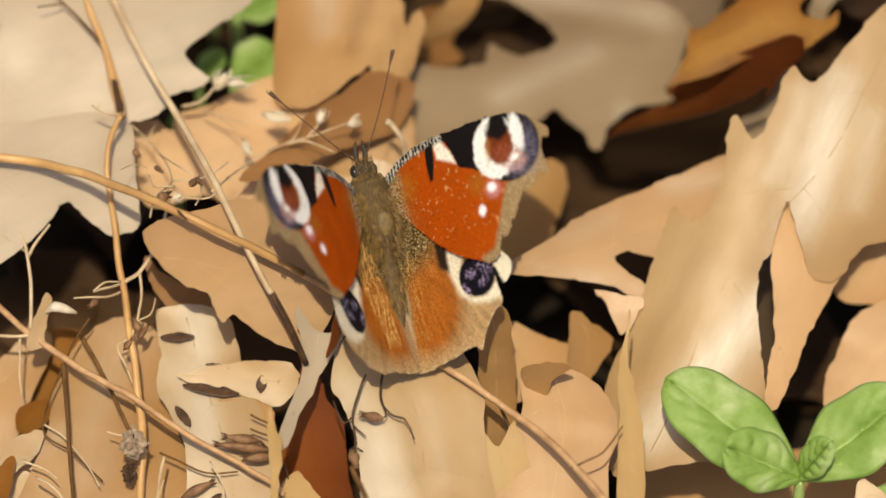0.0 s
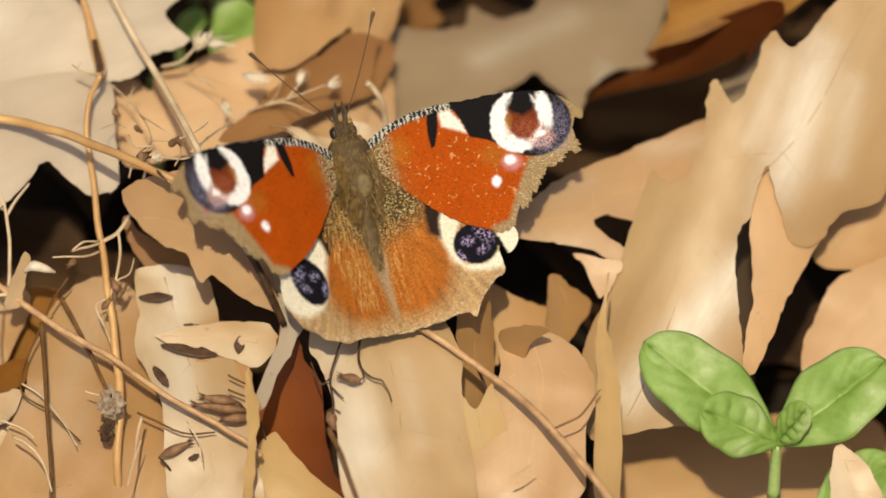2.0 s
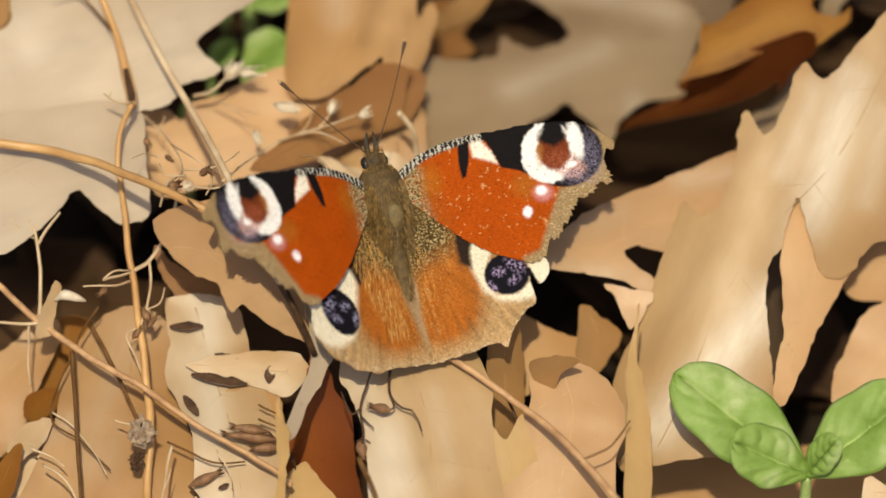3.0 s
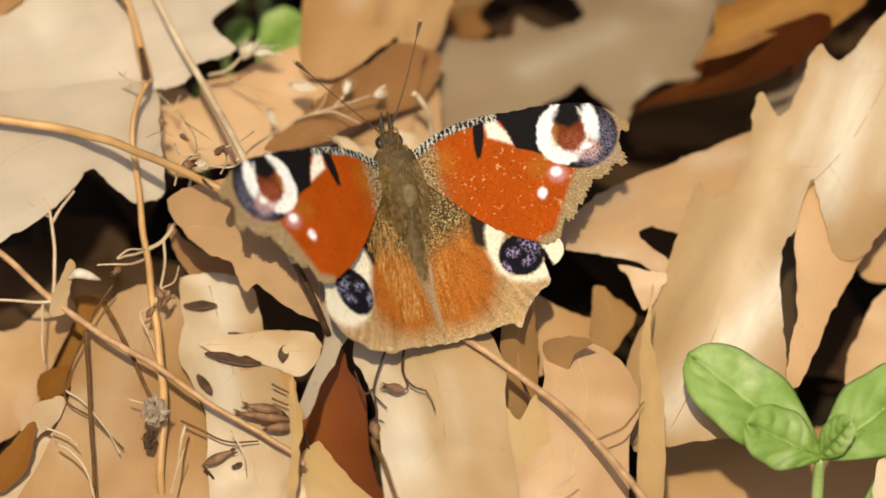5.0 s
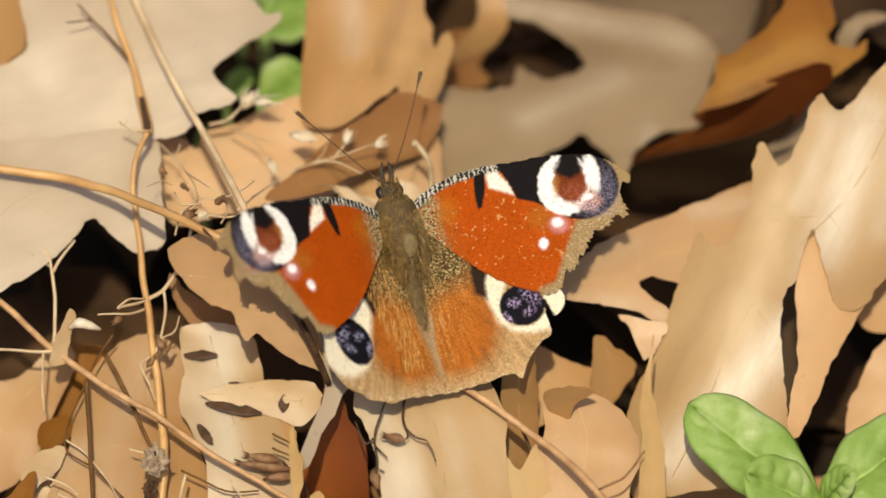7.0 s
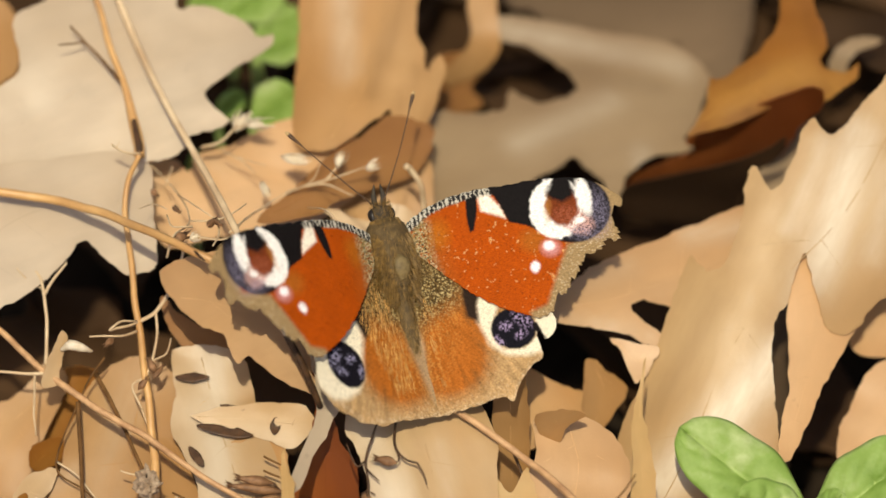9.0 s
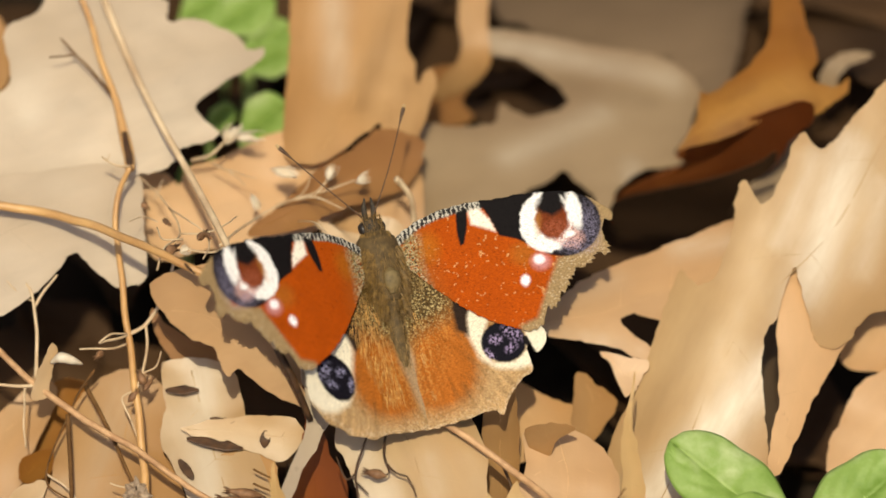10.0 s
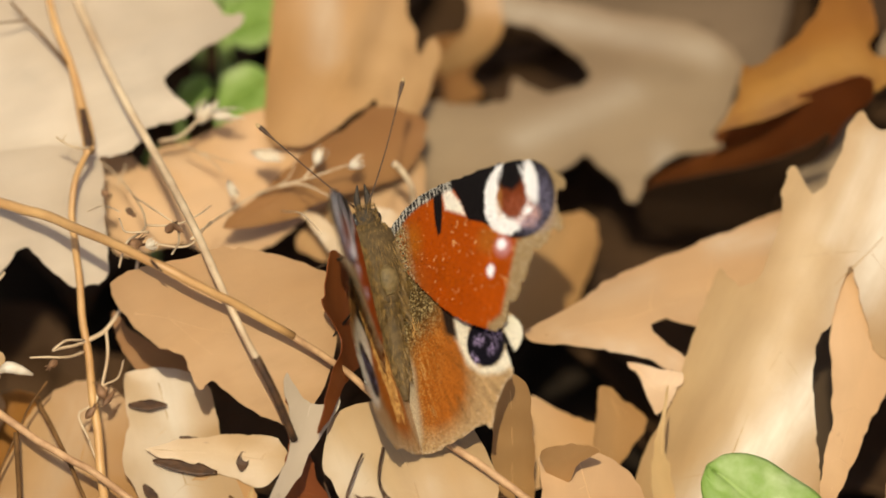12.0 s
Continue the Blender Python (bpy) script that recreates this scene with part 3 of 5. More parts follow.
# pale marks put the sheen near its lower end into the colour
leaf("bleached smooth leaf lying below the butterfly", pale_leaf, (-0.0035, -0.0272, 0.014), (1.4, 3.8, -69.9),
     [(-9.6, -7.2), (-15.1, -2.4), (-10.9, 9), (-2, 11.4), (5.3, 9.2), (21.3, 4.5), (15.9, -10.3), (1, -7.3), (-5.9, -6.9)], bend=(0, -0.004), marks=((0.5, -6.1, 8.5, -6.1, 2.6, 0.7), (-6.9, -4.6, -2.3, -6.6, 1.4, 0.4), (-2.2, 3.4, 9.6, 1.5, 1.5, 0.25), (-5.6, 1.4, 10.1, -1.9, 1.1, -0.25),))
leaf("tan narrow leaf in the shadow of a wing", tan_leaf, (0.0096, -0.0205, 0.0029), (4, 68.1, -79.2),
     [(-19.2, -1.8), (-18.6, 1.9), (-6.7, 2.4), (0.1, 2.1), (8.3, 3.5), (21.4, 3.6), (20, -5.1), (2.2, -4), (-7.5, -2.6)], bend=(0, 0.02))
leaf("red-brown leaf standing upright in the shade of a wing", russet_leaf, (-0.0163, -0.0224, 0.005), (22.8, 57, -60),
     [(-17.1, 3.5), (-13.5, 3.7), (-9.1, 3.4), (-5.4, 3.3), (-2.7, 3.3), (0.6, 4.2), (7.4, 2.8), (13.7, 2), (19.1, 1.2), (16.8, -11.4), (8.2, -7.5), (3.1, -5.2), (-2.3, -2.2), (-6, -0), (-10.3, 1.5), (-13.7, 2.1)], wave=0.6, folds=((17.5, -3.9, -13.5, 4.3, -0.35, 1),))
leaf("dark brown leaf tip under the wing", russet_leaf, (-0.0116, -0.006, 0.019), (-62.4, -3.6, -97.2),
     [(-7.6, -5.4), (-9.3, -1.6), (-7.6, 3.3), (-3.5, 8.1), (-0.2, 6.8), (7.1, 1.6), (15, -1), (7.9, -1.4), (0.7, 0.4), (-0.2, -5.5), (-2.3, -5.4)])
leaf("pale veined leaf rolled into a point", beige_leaf, (-0.0159, -0.0195, 0.017), (-13.4, 13, -110),
     [(-6.6, -4.6), (-5.7, -3.1), (-4.6, -0.9), (-5.2, 1), (-7.3, 1.7), (-5.7, 2.6), (-2.3, 2.1), (0.7, 1.4), (4.1, 1.2), (7.2, 0.5), (12.1, 0.4), (12.9, -1.2), (7.4, -1.2), (3.1, -1), (-0.6, -1.7), (-3, -2.9), (-4.6, -4.1)], wave=0.4, teeth=0.2, folds=((6.7, 1.4, -5.3, -1.3, 0.5, 0.5),))
leaf("smooth tan leaf under the weed stalks", pink_leaf, (-0.0247, -0.0069, 0.022), (20.6, 19.5, 33),
     [(-12.7, 8.9), (-12.6, 4.7), (-11.4, 1.8), (-9.3, -0.6), (-7.4, -1.8), (-7.8, -4.2), (-7.3, -6.2), (-5.3, -5.8), (-2.8, -9.3), (1, -12.8), (4.4, -13.6), (10.9, -8.5), (16.3, 0), (12.8, 4.5), (8.4, 7.1), (3.6, 9), (-2.8, 9.4), (-8.2, 9.9)], wave=0.8)
leaf("dim red-brown leaf in the gap under a tan leaf", curled_brown, (-0.0339, -0.0036, 0.009), (17.2, 3.6, -30),
     [(-6.9, 2.2), (-2.3, 1.2), (1.6, 1.5), (4.1, 1.8), (5, -1.1), (2.9, -2.4), (-0.6, -2.4), (-4.1, -0.7)], wave=0.4)
leaf("strip of pale leaf behind the butterfly head", pale_leaf, (-0.0112, 0.0142, 0.008), (19.4, 4.9, -13.7),
     [(-8.2, 0.6), (-5, 1.2), (-0.1, 0.6), (2.3, 3.6), (5.6, 3.7), (7.2, 1.6), (6.4, -5.9), (-0.7, -3.2), (-2.3, -2.1), (-5.1, 0)], bend=(0, 0.01))
# the pale mark paints a white highlight band down the leaf
leaf("bleached white leaf with wavy lobes", pale_leaf, (-0.0295, -0.0194, 0.007), (6.8, 8.4, -72.5),
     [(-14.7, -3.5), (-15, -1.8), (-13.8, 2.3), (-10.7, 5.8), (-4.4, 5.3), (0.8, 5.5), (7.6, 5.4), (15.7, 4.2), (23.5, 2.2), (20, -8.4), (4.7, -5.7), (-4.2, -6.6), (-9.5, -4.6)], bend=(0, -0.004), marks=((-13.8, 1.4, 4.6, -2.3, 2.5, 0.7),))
leaf("curled strip of bleached leaf", pale_leaf, (-0.0249, -0.0171, 0.009), (15.9, 1.3, -4.6),
     [(-9.4, 0), (-4.6, 1.7), (0.7, 2.7), (5.3, 2.6), (7.4, 0.1), (4.5, -3.4), (0.4, -2.3), (-4.3, -1.6)], bend=(0, -0.006))
leaf("flat tan leaf crossed by stalk shadows", tan_leaf, (-0.0445, -0.0196, 0.004), (-8, 5.9, -106.7),
     [(-7.7, -6.6), (-11.9, -4.7), (-14.7, -1.5), (-13.8, 3.6), (-7.5, 8), (-1.3, 9.9), (14.7, 18.8), (23.3, -6.4), (13.3, -7.2), (5.3, -6.5), (0.3, -7.3)], bend=(0, 0.002), marks=((-14.4, -2.3, 8.8, 1, 3.1, 0.22), (8.7, -8.7, 5.1, -5.8, 1.8, 0.5), (-1.4, -7.1, 4.8, -7.5, 1.4, -0.4),))
leaf("small tan leaf lying beside a dark gap", tan_leaf, (-0.058, -0.0132, 0), (-0.5, 17.8, -118.5),
     [(-2.3, -3.8), (-6.8, -1.7), (-9.9, -0.7), (-8.9, 2.7), (-4, 3.5), (1.1, 3.8), (4.4, 4.2), (10.9, 3.2), (13.6, -2.4), (1.8, -8.7)])
leaf("dark brown leaf lying deep in a gap", brown_leaf, (-0.0535, -0.0142, -0.005), (10.7, 26, -113.5),
     [(13.8, -4), (3.5, -2.9), (-4.7, -3.2), (-11.4, -2.9), (-12.2, 1.7), (-6.7, 2.7), (-0.1, 2.7), (5, 2.2), (12.7, 3.7)])
leaf("torn pale leaf at the edge of the litter", pale_leaf, (-0.0526, -0.0303, 0.002), (20.2, -2.9, 19.5),
     [(-2.7, 5), (2.9, 7.2), (8.2, 3.7), (9.1, -3.1), (4.9, -10.6), (-13.9, -4.2), (-8.5, 2.1)])
leaf("brown curled underside of a small leaf", brown_leaf, (-0.0539, -0.0183, 0.002), (52.4, -34.9, 23.8),
     [(-2.5, 1.3), (-0.2, 2.2), (3.4, 0.5), (2.5, -0.7), (0.1, -2), (-3.4, -1.3)])
leaf("pale lit scrap of leaf in the litter", pale_leaf, (-0.0556, -0.0265, 0.006), (7.1, -7.1, 44.8),
     [(-2.1, 1.6), (1.4, 1.9), (4.5, -0.1), (1.6, -1.6), (-1.7, -1.4), (-3.8, -0.4)])
leaf("brown folded leaf edge in the litter", brown_leaf, (-0.0588, -0.0322, 0.007), (-37.3, 37.3, -128.6),
     [(2.8, -2), (-0.8, -1.4), (-4.1, -0.8), (-4.9, 0.3), (-1.7, 1.5), (2.4, 2.4), (6.3, 0)])
leaf("tan leaf lying under a bleached strip", tan_leaf, (-0.0255, -0.0217, 0.007), (10.8, 5.3, -26.1),
     [(-4.2, 0.4), (-1.4, 2.9), (2.5, 3.2), (5.2, -1.4), (0.5, -2.6), (-2.6, -2.4)])
leaf("tiny pale leaf curled on a stalk", pale_leaf, (-0.0525, -0.0105, 0.014), (-32.1, 31.8, -110.4),
     [(3.9, -1), (-0.3, -1), (-3.8, -0.5), (-3.1, 0.6), (0, 0.8), (3.3, 1.1)])
leaf("tan leaf beyond the large pale leaf", tan_leaf, (0.0612, 0.0046, 0), (-6.7, 10, -124.1),
     [(5.5, -3.4), (0.8, -3.7), (-5.6, -4.3), (-13.8, 0.7), (0.5, 9.9), (5.7, 2.2), (7, -1.5)])
leaf("pinkish tan leaf lying beside a dark gap", pink_leaf, (0.0607, -0.0098, 0), (12.6, -7.3, 45.7),
     [(-7.8, 2.6), (-4, 3.9), (1.1, 5.6), (7.3, 3.9), (13.3, -1), (0.6, -13), (-10.4, -2.1)])
leaf("tan leaf lying under the green seedling", tan_leaf, (0.0453, -0.0218, -0.019), (11.3, 0.8, -4),
     [(-17.4, 5.3), (-11.3, 6.5), (-4.3, 6.6), (0.4, 6.5), (5.8, 7.9), (11.2, 7.3), (19, 7.1), (19.9, -7.5), (1.4, -9.6), (-10.2, -9.7), (-18.4, -3.7)], wave=0.9)
# golden colour stands in for sunlight beyond the wing's shadow
leaf("golden foot of a folded leaf, its sunlight put into the colour", golden_leaf, (-0.0162, -0.0342, 0.002), (35.3, 20.1, -25.9),
     [(-2.2, -7.4), (-5.5, -0.7), (-5.2, 3.8), (-1.9, 2.9), (3.9, 1.5), (10.8, -0.1)])
leaf("small pale leaf piece beside the seedling", pale_leaf, (0.0596, -0.0402, 0.01), (10.8, 28.2, -68),
     [(-4.9, -1.4), (-3.8, 1.2), (0.5, 2.5), (5.1, 1.7), (3.1, -4)])
# sunlit end of the narrow tan leaf, in a lighter colour for the light
leaf("golden foot of a narrow leaf, its sunlight put into the colour", golden_leaf, (0.0101, -0.032, 0.01), (6.7, 33.4, -77.9),
     [(-5.5, -3), (-4.8, -1.9), (-3.2, -0.6), (-6, 1.9), (-2.6, 2.6), (2.2, 3.2), (10.7, 3.4), (9.1, -5.7)])
leaf("thin pale pointed leaf tip", golden_leaf, (-0.0214, -0.0345, 0.015), (-2.4, 50, -93.2),
     [(-9.4, -0.6), (-6.2, 0.1), (-3.7, 1.2), (1.9, 0.9), (10.8, 0.3), (10.9, -0.8), (1.1, -0.3), (-5.4, -0.8)])

build_litter("outer_litter", 900, 0.12, 0.55, -0.022, tan_leaf, "dry tan leaves spread over the ground around")

# ---- stalks and weeds ----
def empty(name, place, label, category, group=""):
    ob = new(name)
    ob.location = [v * 0.001 for v in place]
    ob.empty_display_size = 0.002
    return tagged(ob, label, category, group)


def thing_at(path_end, name, label, category, group=""):
    """An Empty at the foot of a plant; parts are then built in its space."""
    return empty(name, path_end, label, category, group), np.array(path_end, float)


def pod(name, base, tip, radius, material, parent, teeth=5, label=""):
    """A dry seed pod: a pointed husk with a ring of teeth at its mouth. Places in millimetres."""
    base, tip = np.array(base, float), np.array(tip, float)
    line = [base + (tip - base) * t for t in np.linspace(0, 1, 9)]
    radii = [radius * r for r in (0.18, 0.5, 0.85, 1.0, 0.98, 0.85, 0.65, 0.45, 0.25)]
    verts, faces = tube_data(np.array(line) * 0.001, [r * 0.001 for r in radii], 8)
    axis = (tip - base) / np.linalg.norm(tip - base)
    side = np.cross(axis, (0.2, 0.4, 0.9))
    side /= np.linalg.norm(side)
    other = np.cross(axis, side)
    for k in range(teeth):
        a = 2 * math.pi * k / teeth
        out, round_ = side * math.cos(a) + other * math.sin(a), other * math.cos(a) - side * math.sin(a)
        q = tip - axis * radius * 0.6
        n = len(verts)
        verts += [(q + out * radius * 0.45 + round_ * radius * 0.3) * 0.001, (q + out * radius * 0.45 - round_ * radius * 0.3) * 0.001,
                  (q + axis * radius * 1.5 + out * radius * 0.9) * 0.001, (q + out * radius * 0.2) * 0.001]
        faces += [(n, n + 1, n + 2), (n, n + 2, n + 3), (n + 1, n + 3, n + 2)]
    return mesh_thing(name, verts, faces, material, parent, label)


def tuft(name, base, tip, radius, material, parent):
    """A fluffy dry seed head: thin curved bracts that spread from one base. Millimetres."""
    base, tip = Vector(base), Vector(tip)
    axis = tip - base
    side = axis.cross(Vector((0.3, 0.5, 0.8))).normalized()
    other = axis.cross(side).normalized()
    verts, faces = [base * 0.001], []
    for k in range(16):
        a, spread, reach = k * 2.4, random.uniform(0.3, 1.5), random.uniform(0.7, 1.2)
        out = side * math.cos(a) + other * math.sin(a)
        wide = (other * math.cos(a) - side * math.sin(a)) * radius * random.uniform(0.16, 0.34)
        n = len(verts)
        for t, w in ((0.35, 1.0), (0.7, 0.8), (1.0, 0.1)):
            spine = base + axis * reach * t + out * radius * spread * math.sin(t * 2.1)
            verts += [(spine - wide * w) * 0.001, (spine + out * radius * 0.1) * 0.001, (spine + wide * w) * 0.001]
        faces += [(0, n + 1, n), (0, n + 2, n + 1)]
        for q in (n, n + 3):
            faces += [(q, q + 1, q + 4, q + 3), (q + 1, q + 2, q + 5, q + 4)]
    return mesh_thing(name, verts, faces, material, parent)


def crumpled(name, centre, size, material, parent, label):
    """A shrivelled, ragged little ball. Millimetres."""
    verts, faces, rows, cols = [], [], 22, 26
    for i in range(rows):
        a = math.pi * (i + 0.5) / rows
        for j in range(cols):
            b = 2 * math.pi * j / cols
            v = Vector((math.sin(a) * math.cos(b), math.sin(a) * math.sin(b) * 1.3, math.cos(a)))
            r = size * (0.55 + 0.7 * abs(noise.noise(v * 1.7 + Vector(centre))) + 0.3 * noise.noise(v * 3.5))
            verts.append((Vector(centre) + v * r) * 0.001)
    for i in range(rows - 1):
        for j in range(cols):
            a, b = i * cols + j, i * cols + (j + 1) % cols
            faces.append((a, a + cols, b + cols, b))
    return mesh_thing(name, verts, faces, material, parent, label, smooth=False)


def rel(points, foot):
    return [tuple(np.array(p, float) - foot) for p in points]


def build_weeds():
    group = "dead weed stalks"
    # upright orange stalk with side twigs
    weed, foot = thing_at((-39.3, -37, 0), "dead_weed", "thin orange-brown dead weed stalk with wiry side twigs", "dead plant", group)
    path = [(-39.3, -37, 0), (-39.5, -33, 5), (-39, -26.6, 8), (-39.6, -19, 10), (-40.4, -13.2, 12), (-41.6, -4.6, 14), (-42.6, 3, 16), (-43.5, 9.6, 17), (-43.1, 14.6, 19), (-41.7, 16.8, 22)]
    stalk("stem", rel(path, foot), [0.55, 0.6, 0.5, 0.42, 0.34], straw, weed, knots=0.25)
    path = [(-41.7, 18.5, 19), (-41.9, 21.1, 18.5), (-42.7, 24.9, 18), (-43.9, 29.7, 19), (-46, 35.3, 20), (-47.5, 40.9, 21), (-50.1, 46.8, 23)]
    stalk("upper_stem", rel(path, foot), [0.7, 0.85, 0.5, 0.45, 0.4], straw, weed, "stem with a dark swollen joint")
    for path, r in (
        ([(-43.9, 29.7, 19), (-46.4, 32.7, 20), (-49.5, 35.5, 21), (-51.6, 37.3, 22)], 0.18),
        ([(-49.5, 35.5, 21), (-51.3, 34.6, 22), (-52.8, 33.7, 23)], 0.12),
    ):
        stalk("side_twig", rel(path, foot), [r * 1.2, r * 0.8], brown_stalk, weed, sides=5, knots=0.3)
    for path, r in (
        ([(-41.8, 16.9, 22), (-43.2, 16.5, 23), (-44.7, 17, 24), (-45.4, 17.1, 25)], 0.2),
        ([(-44.7, 17, 24), (-44.3, 17.9, 24)], 0.12),
        ([(-41.4, -4.6, 14), (-38.9, -3.4, 15), (-36.7, 1, 15), (-35.6, 5.8, 15)], 0.32),
        ([(-41.4, -4.6, 14), (-44.2, -6.7, 16), (-45.3, -7.7, 17), (-43.8, -6.4, 17), (-41.9, -5, 15)], 0.22),
        ([(-41.9, -6, 14), (-44.5, -8, 16), (-47.9, -8.6, 17)], 0.2),
        ([(-39.1, -3.4, 15), (-39.1, -6.4, 14), (-39.6, -10.2, 13), (-40.8, -12.3, 12), (-42.4, -13.6, 12), (-41.1, -16.1, 11)], 0.22),
        ([(-40.4, -13.2, 12), (-39.6, -10.2, 13), (-37.7, -9.5, 14), (-37.3, -7.3, 14)], 0.16),
        ([(-41.1, -16.1, 11), (-39.8, -19, 10)], 0.16),
    ):
        stalk("side_twig", rel(path, foot), [r, r * 0.6], pale_straw, weed, sides=5, knots=0.3)
    for b, t, r in (((-44.9, -8.4, 16), (-45.8, -9.9, 17), 0.5), ((-39.2, -12, 13), (-40.1, -10.3, 14), 0.6), ((-39.4, -12.8, 13), (-38.1, -10.7, 13), 0.4), ((-41.5, -14, 12), (-40.3, -12.8, 13), 0.5)):
        pod("seed_husk", rel([b], foot)[0], rel([t], foot)[0], r, husk, weed)
    stalk("joint", rel([(-42.6, 24.4, 18.6), (-42.2, 22.1, 18.9), (-41.8, 19.9, 19.3), (-41.7, 18.3, 19.2)], foot), [0.38, 0.5, 0.55, 0.4], dark_husk_and_shade, weed, "dark swollen joint")
    crumpled("shrivelled_flower", np.array((-40.1, -28.4, 12), float) - foot, 2.1, dead_flower, weed, "grey crumpled dead flower")
    # a black ball added where there is only a dark hole
    crumpled("withered_base", np.array((-40.9, -31.1, 9), float) - foot, 1.3, dark_husk_and_shade, weed, "black ball standing in for the dark hole below the flower")
    # pale grass stalk leaning across
    grass, foot = thing_at((-17, -14.4, 8), "grass_stalk", "long pale dry grass stalk leaning over the leaves", "grass stalk", group)
    path = [(-21.1, -14.3, 27), (-22.2, -11.9, 26.5), (-25.3, -5.7, 28.1), (-28.7, 3.5, 26.4), (-33, 15.4, 21.1), (-37.8, 25.6, 19.7), (-42.2, 36.3, 18.4), (-45.8, 45.2, 20)]
    stalk("stem", rel(path, foot), [0.42, 0.43, 0.5, 0.5, 0.48, 0.55], pale_straw, grass)
    # dark colour stands in for the butterfly's shadow on the foot
    stalk("lower_stem", rel([(-16.8, -20, 18), (-19, -17.1, 23.5), (-21.3, -14, 27)], foot), [0.45, 0.5, 0.52], dark_husk_and_shade, grass, "foot of the stalk, coloured dark for the shade on it")
    # orange twig that runs under the butterfly
    twig, foot = thing_at((-66.2, 13.3, 20), "arched_twig", "long orange-brown dry twig arching under the butterfly", "twig", group)
    path = [(-66.2, 13.3, 20), (-60.1, 12.2, 20), (-53.1, 10.9, 20), (-46.1, 6.5, 24), (-39.8, 0.5, 29.5), (-33.9, -4.6, 33), (-26, -7.3, 30), (-17, -8.6, 22.5)]
    stalk("stem", rel(path, foot), [0.62, 0.64, 0.58, 0.5], straw, twig, knots=0.2)
    path = [(-17.4, -8.4, 22.5), (-11.7, -10.3, 18.5), (-6.4, -13.7, 16), (2.7, -20.8, 17), (10.3, -25.8, 15), (16.3, -32.5, 17), (23, -42.2, 19), (27.5, -49.6, 20)]
    stalk("lower_stem", rel(path, foot), [0.42, 0.46, 0.52, 0.52], bark, twig, "brown weathered lower end", knots=0.12)
    for path in ([(-33.9, -4.2, 33), (-32.8, -6.1, 34), (-32.2, -6.7, 34)], [(19.8, -33.5, 11), (19, -33.6, 12)], [(9.2, -23.1, 11), (11.1, -27.2, 9), (13.2, -31, 8), (13.5, -33.6, 8)]):
        stalk("spur", rel(path, foot), [0.25, 0.12], dark_husk_and_shade, twig, sides=5)
    # pinkish twig low down
    twig, foot = thing_at((-67, 1.4, 12), "pinkish_twig", "pinkish brown bent twig lying across dry leaves", "twig", group)
    path = [(-67, 1.4, 12), (-60, -5.2, 12), (-55.3, -10.1, 12), (-49.1, -15.4, 12), (-44.5, -18.6, 12), (-40, -21.5, 12), (-36, -24.7, 12), (-31.8, -27.4, 11), (-22.6, -32.4, 9), (-20, -34.5, 8)]
    stalk("stem", rel(path, foot), [0.44, 0.46, 0.49, 0.43, 0.41, 0.38], bark, twig, knots=0.25)
    for path, r in (([(-53, -11.4, 12), (-56.8, -11.6, 12), (-62.2, -11.2, 12)], 0.3), ([(-53.9, -10.1, 12), (-54.2, -2.9, 14), (-54.6, 1, 15), (-55.4, 2.7, 15)], 0.3),
                    ([(-54.3, -0.2, 14), (-53.1, 1.4, 15), (-51.4, 3.5, 16)], 0.26), ([(-55.3, -11.4, 12), (-55.7, -14.1, 9), (-55.5, -17.7, 6)], 0.2), ([(-54.7, 0.7, 14), (-56.2, 1, 15), (-58.1, 2.6, 16)], 0.14)):
        stalk("side_twig", rel(path, foot), [r, r * 0.6], pale_straw, twig, sides=5, knots=0.3)
    stalk("paper_bract", rel([(-51.9, -9.6, 15), (-50.6, -9.4, 16), (-49.1, -9.8, 16), (-47.7, -9.8, 15)], foot), [0.2, 0.75, 0.6, 0.15], bract, twig, "papery pale bract", sides=8)
    # thin brown stalks on the leaves; the first two stand in for stem shadows
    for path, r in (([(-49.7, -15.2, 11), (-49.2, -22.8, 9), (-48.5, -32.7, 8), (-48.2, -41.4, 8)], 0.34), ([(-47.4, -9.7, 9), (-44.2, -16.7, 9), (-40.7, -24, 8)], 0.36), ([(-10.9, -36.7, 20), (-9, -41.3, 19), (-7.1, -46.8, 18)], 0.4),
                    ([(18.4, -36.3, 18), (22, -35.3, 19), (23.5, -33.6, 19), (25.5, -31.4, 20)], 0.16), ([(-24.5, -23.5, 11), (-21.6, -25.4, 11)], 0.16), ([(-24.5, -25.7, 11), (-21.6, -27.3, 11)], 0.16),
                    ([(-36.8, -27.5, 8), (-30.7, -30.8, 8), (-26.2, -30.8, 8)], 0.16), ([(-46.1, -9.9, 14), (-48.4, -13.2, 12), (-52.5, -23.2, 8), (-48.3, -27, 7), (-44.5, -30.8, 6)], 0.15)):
        bit, foot = thing_at(path[0], "stalk_and_shadow_line", "thin brown stalk lying on leaves; two stand in for stem shadows", "twig", group)
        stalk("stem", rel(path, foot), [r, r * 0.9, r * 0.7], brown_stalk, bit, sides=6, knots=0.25)
